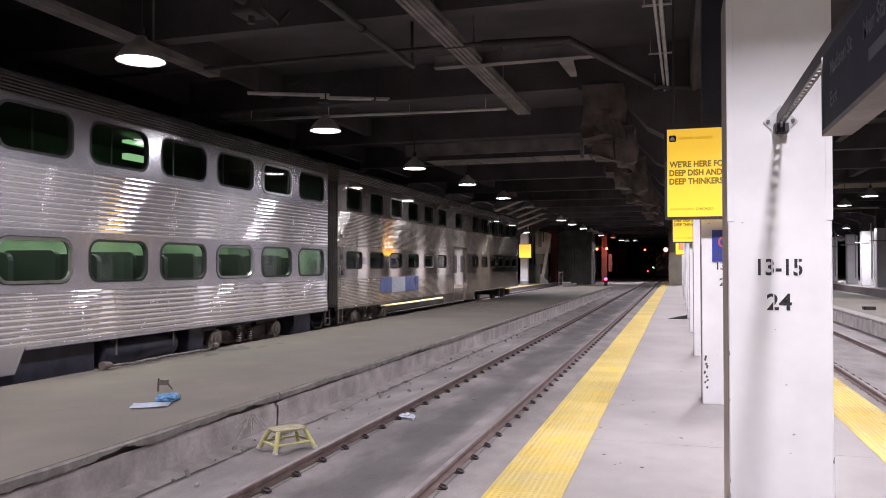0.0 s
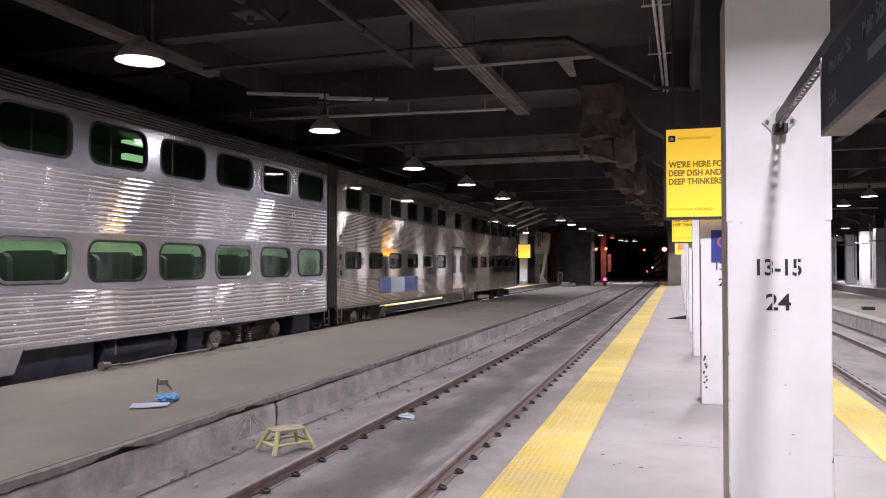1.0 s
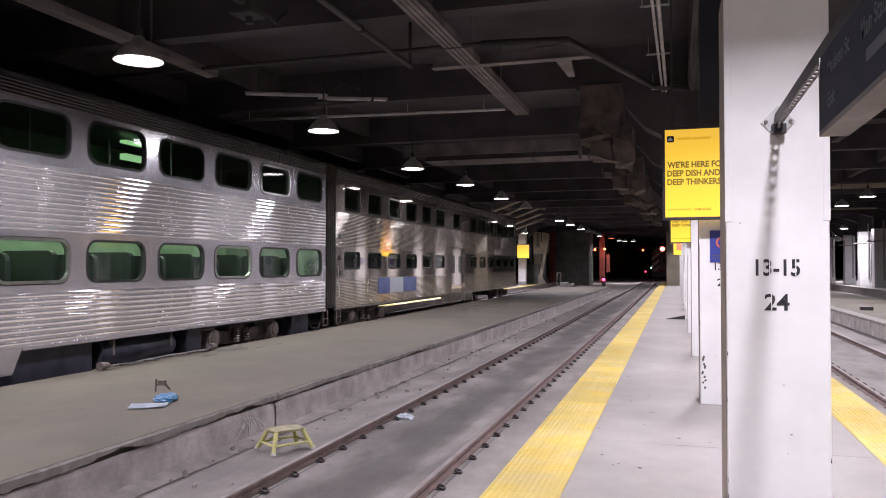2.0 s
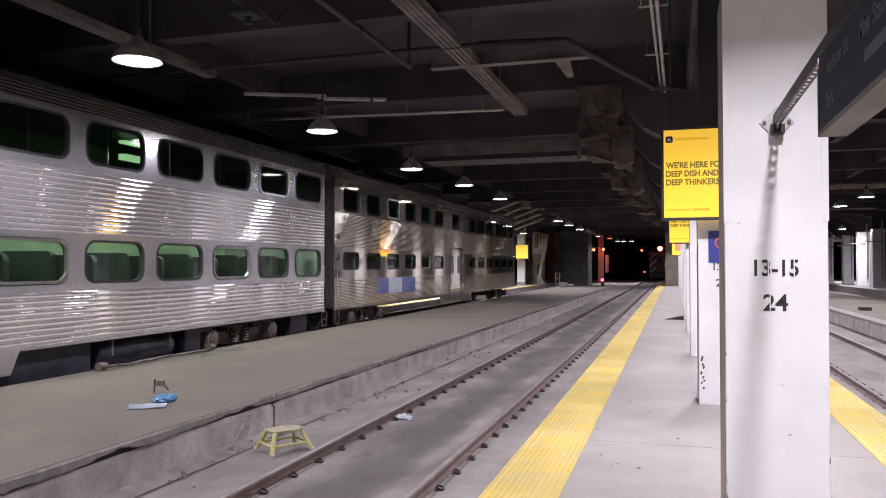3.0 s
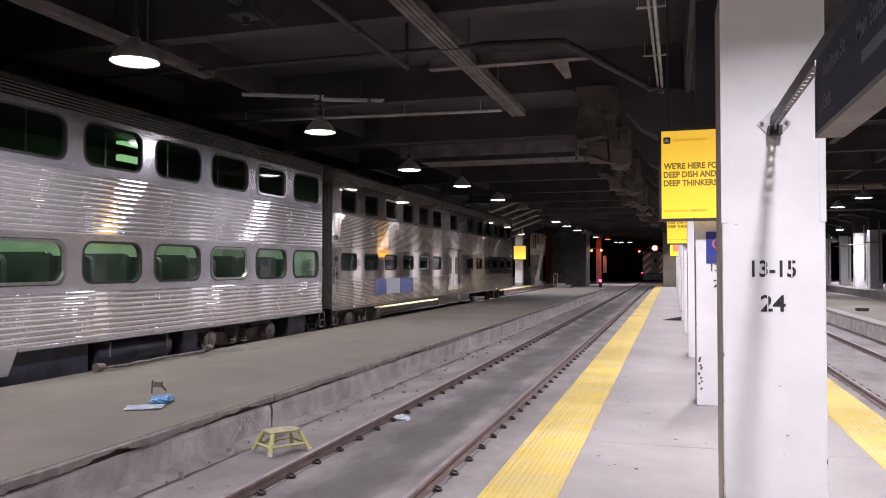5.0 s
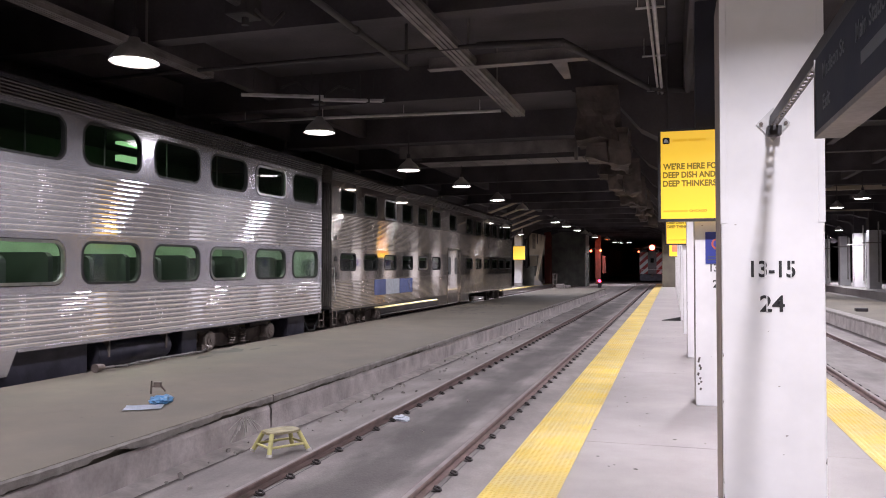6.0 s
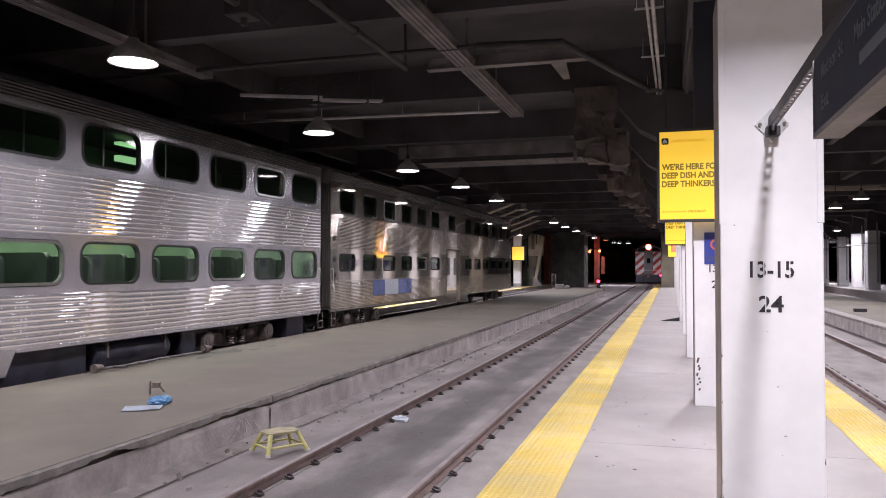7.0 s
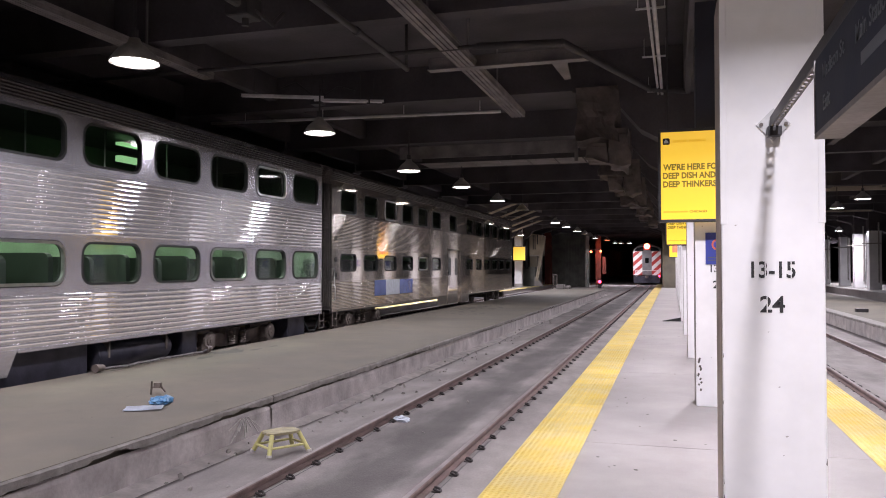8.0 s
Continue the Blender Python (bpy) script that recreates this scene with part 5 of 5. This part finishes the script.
    for x in (-1.45, -1.05):
        bm = NEW()
        rod(bm, (x, -0.1, 1.7), (x, -0.1, 5.3), 0.15, 10)
        part("pipe", bm, FRAME_DARK, o)
    o = thing("hand_trolley", (-9.05, 61.0, LP_Z - 0.2), "small dark hand trolley beside the platform end", "trolley")
    bm = NEW()
    tube(bm, [(0, 0, 0.08), (0, 0.05, 1.25), (0.3, 0.05, 1.25), (0.3, 0, 0.08)], 0.03, 6)
    for z in (0.4, 0.8):
        rod(bm, (0, 0.03, z), (0.3, 0.03, z), 0.025, 6)
    part("frame", bm, BOGIE, o)
    bm = NEW()
    box(bm, -0.05, 0.35, -0.3, 0.0, 0.05, 0.09)
    part("toe_plate", bm, FRAME_DARK, o)
    for x in (-0.04, 0.34):
        bm = NEW()
        rod(bm, (x - 0.03, 0.1, 0.13), (x + 0.03, 0.1, 0.13), 0.13, 14)
        part("wheel", bm, RUBBER, o)
    # trusses that show pale above the end of the train
    o = thing("roof_truss", (-11.2, 56, 4.7), "pale inclined roof braces beyond the train", "truss")
    for k in range(5):
        bm = NEW()
        a, b = Vector((-2.0 + 0.12 * k, -7 + 3.2 * k, 0.0)), Vector((1.7 + 0.12 * k, -7 + 3.2 * k, 1.35))
        m = Matrix.Translation((a + b) / 2) @ (b - a).to_track_quat("Z", "Y").to_matrix().to_4x4()
        bmesh.ops.create_cube(bm, size=1, matrix=m @ Matrix.Diagonal((0.16, 0.12, (b - a).length, 1)))
        part("brace", bm, TAN, o)
    bm = NEW()
    box(bm, -2.15, -1.95, -7.2, 6.5, -0.15, 0.05)
    part("chord", bm, TAN, o)
    # the far platform's columns and their fittings
    for x, y in ((13.9, 61.5), (14.1, 67), (14.3, 73.5), (13.9, 80), (13.4, 52)):
        c = thing("column", (x, y, LP_Z + 0.05), "distant white column on the far platform", "column", "columns of the far platform")
        bm = NEW()
        box(bm, -0.4, 0.4, -0.4, 0.4, 0, 4.2, 0.02)
        part("shaft", bm, WHITE_PAINT, c)
        bm = NEW()
        box(bm, -0.42, 0.42, -0.42, 0.42, 4.2, 5.6)
        part("upper_shaft", bm, SOOT, c)
        bm = NEW()
        rod(bm, (0.2, -0.45, 0.5), (0.2, -0.45, 4.8), 0.05, 8)
        rod(bm, (-0.9, -0.45, 3.3), (0.4, -0.45, 3.3), 0.04, 8)
        part("conduit", bm, SHADE_PAINT, c)


# ---- the approaching locomotive ----
def locomotive():
    o = thing("locomotive", (-2.97, 165, RAIL_Z), "diesel locomotive with red and white slanted stripes and a lit headlight", "locomotive")
    hw = 1.62
    bm = NEW()
    prism(bm, [(-hw, 1.05), (hw, 1.05), (hw, 3.95), (1.25, 4.45), (0.6, 4.75), (-0.6, 4.75), (-1.25, 4.45), (-hw, 3.95)], "y", 0.0, 16.5)
    part("body", bm, LOCO_GREY, o, "grey cowl body")
    # slanted stripes either side of the door
    for s in (-1, 1):
        x0, x1, z0, z1 = (-hw + 0.02, -0.55, 1.05, 3.9) if s < 0 else (0.55, hw - 0.02, 1.05, 3.9)
        bm = NEW()
        box(bm, x0, x1, -0.03, 0.0, z0, z1)
        p = part("nose_panel", bm, LOCO_WHITE, o, "white nose panel")
        k = -1
        while True:
            b0 = z0 + k * 1.04
            if b0 > z1:
                break
            w = x1 - x0
            lo, hi = (b0, b0 + 0.95)
            poly = [(x0, lo), (x1, hi), (x1, hi + 0.50), (x0, lo + 0.50)]
            out = []
            for i in range(4):
                (ax, az), (bx, bz) = poly[i], poly[(i + 1) % 4]
                for q in (0.0, 0.25, 0.5, 0.75):
                    out.append((ax + (bx - ax) * q, min(z1, max(z0, az + (bz - az) * q))))
            clean = []
            for q in out:
                if not clean or (abs(q[0] - clean[-1][0]) + abs(q[1] - clean[-1][1])) > 1e-4:
                    clean.append(q)
            zs = [q[1] for q in clean]
            if len(clean) > 3 and max(zs) - min(zs) > 0.05:
                bm = NEW()
                prism(bm, clean, "y", -0.045, -0.03)
                part("stripe", bm, LOCO_RED, p, "red slanted stripe")
            k += 1
    bm = NEW()
    box(bm, -0.48, 0.48, -0.06, 0.0, 1.15, 3.4, 0.03)
    d = part("nose_door", bm, LOCO_GREY, o, "grey nose door")
    bm = NEW()
    prism(bm, rounded(-0.22, 0.22, 2.5, 3.1, 0.08, 3), "y", -0.075, -0.055)
    part("door_window", bm, DARK_WINDOW, d)
    for s in (-1, 1):
        bm = NEW()
        prism(bm, [(s * 0.42, 3.95), (s * 1.45, 3.95), (s * 1.2, 4.35), (s * 0.42, 4.45)], "y", -0.04, 0.02)
        part("windscreen", bm, DARK_WINDOW, o)
    # lens made larger than the lamp to stand in for its bloom
    bm = NEW()
    rod(bm, (0, -0.16, 4.5), (0, -0.05, 4.5), 0.34, 20)
    part("headlight", bm, HEADLIGHT, o, "bright warm headlight, oversized to take in its glow")
    # red box behind the lens imitates the headlight's reddish halo
    bm = NEW()
    box(bm, -0.42, 0.42, -0.07, 0.3, 4.05, 4.9, 0.04)
    part("headlight_case", bm, LOCO_RED, o)
    bm = NEW()
    prism(bm, [(-1.5, 0.12), (1.5, 0.12), (1.55, 0.95), (-1.55, 0.95)], "y", -0.5, 0.1)
    p = part("pilot", bm, UNDER, o, "black pilot plate")
    bm = NEW()
    box(bm, -0.16, 0.16, -0.9, -0.4, 0.7, 1.0, 0.04)
    part("coupler", bm, BOGIE, p)
    bm = NEW()
    tube(bm, [(-1.3, -0.55, 1.0), (-1.3, -0.55, 1.6), (1.3, -0.55, 1.6), (1.3, -0.55, 1.0)], 0.02, 6)
    part("handrail", bm, LOCO_WHITE, p)
    for x, m in ((-1.2, LOCO_GREY), (1.45, RED_GLOW)):
        bm = NEW()
        rod(bm, (x, -0.6, 0.95), (x, -0.5, 0.95), 0.10, 12)
        part("marker_light", bm, m, o)
    for s in (-1, 1):
        bm = NEW()
        box(bm, s * (hw - 0.02), s * (hw + 0.03), 3.0, 15.5, 1.4, 3.2, 0.02)
        part("side_grille", bm, UNDER, o)
    bm = NEW()
    box(bm, -1.1, 1.1, 6.5, 10.5, 0.25, 1.05, 0.1)
    part("fuel_tank", bm, UNDER, o)
    for yc in (3.0, 13.0):
        bm = NEW()
        for x in (-1.15, 1.0):
            box(bm, x, x + 0.15, yc - 2.0, yc + 2.0, 0.4, 0.95, 0.04)
        t = part("bogie", bm, UNDER, o)
        for y in (yc - 1.35, yc + 1.35):
            bm = NEW()
            for x in (-0.82, 0.69):
                rod(bm, (x, y, 0.5), (x + 0.13, y, 0.5), 0.5, 24)
            rod(bm, (-0.8, y, 0.5), (0.8, y, 0.5), 0.09, 10)
            part("wheel", bm, BOGIE, t)
    return o


# ---- putting it together ----
ground()
shell()
P = platform_centre()
platform_left()
platform_right()
for k in range(0, 12):
    column(0.30, 5.10 + BAY * k + (0.03 if k else 0), True)
for k in range(1, 9):
    notice(0.43, 5.13 + BAY * k, 0.30, 1.88, 2.30)
for i, y in enumerate((10.55, 21.9, 48.2)):
    lightbox_sign(-0.164, y, y < 40)
hanging_sign()
strut()
LEFT_ROW, MID_ROW, RIGHT_ROW = "lamps above the old platform", "lamps above the columns", "lamps above the far platform"
for y in (-8.2, -2.6, 3.06, 8.76, 14.5, 20.15, 25.75, 31.5):
    hood_lamp(-7.0, y, True, LEFT_ROW, None, 245 if y < 5 else LEFT_POWER if y < 24 else 80, z=LAMP_Z - (0.11 if 20 < y < 21 else 0))
hood_lamp(-7.0, 37.0, False, LEFT_ROW)
for y in (48.2, 53.5, 59.9):
    hood_lamp(-7.0, y, True, LEFT_ROW)
for y in (65.5, 69.5):
    hood_lamp(-7.0, y, False, LEFT_ROW)
hood_lamp(-7.0, 74.5, True, LEFT_ROW, WHITE_GLOW, 70)
for x, y, m in ((-6.4, 81, ORANGE_GLOW), (-6.2, 90, WHITE_GLOW), (-5.7, 92, WHITE_GLOW), (-4.75, 92, WHITE_GLOW)):
    hood_lamp(x, y, True, "lamps at the throat", m, 190 if m is WHITE_GLOW else 0, 175)
for k in range(-2, 13):
    hood_lamp(0.77, 2.5 + BAY * k, True, MID_ROW, None, MID_POWER, 126, disc=0.21)
for y in (6.2, 12.0, 17.7, 23.4, 29.2, 34.9, 40.0, 51.0):
    hood_lamp(7.5, y, True, RIGHT_ROW, None, RIGHT_POWER)
for x, y in ((12.3, 65), (14.4, 81), (17.9, 81), (-14.5, 34), (-14.5, 40), (-14.5, 46), (-14.5, 58), (-12.6, 66)):
    hood_lamp(x, y, True, "lamps of the outer platforms", None, 560, 180)
parked_train()
ceiling_runs()
beam_brackets()
stool()
litter()
rubber_wedge()
scatter()
far_end()
LOCO = locomotive()
track("track_middle", -2.97, [(0, -10), (0, 84), (0.06, 91), (0.13, 95), (0.33, 99.7), (0.52, 104.5), (0.75, 111.5), (0.92, 118.5), (1.0, 126), (1.1, 140), (1.3, 215)], "rusty rails clipped to a concrete slab")
track("track_east", 3.73, [(0, -10), (0, 120)], "rusty rails beside the far platform")
track("track_west", -10.67, [(0, -10), (0, 120)], "rails under the parked train")
track("track_branch", -2.97, [(-0.02, 88), (-0.25, 96), (-1.0, 106), (-2.4, 120), (-4.6, 140), (-9, 180)], "rusty rails branching off at a turnout")
tactile(P, -1.50, -0.895, -2.98, 85, 34)
tactile(P, 1.831, 2.44, -2.98, 85, 24)


def motions():
    run = ((0.0, -1.95, 133.0), (1.5, -1.97, 126.0), (3.0, -2.05, 118.5), (4.5, -2.22, 111.5), (6.0, -2.45, 104.5), (7.0, -2.64, 99.7), (8.0, -2.84, 95.0))
    walk(LOCO, [(t, pose(x, y, RAIL_Z, 0, 0, -2.0)) for t, x, y in run])


motions()
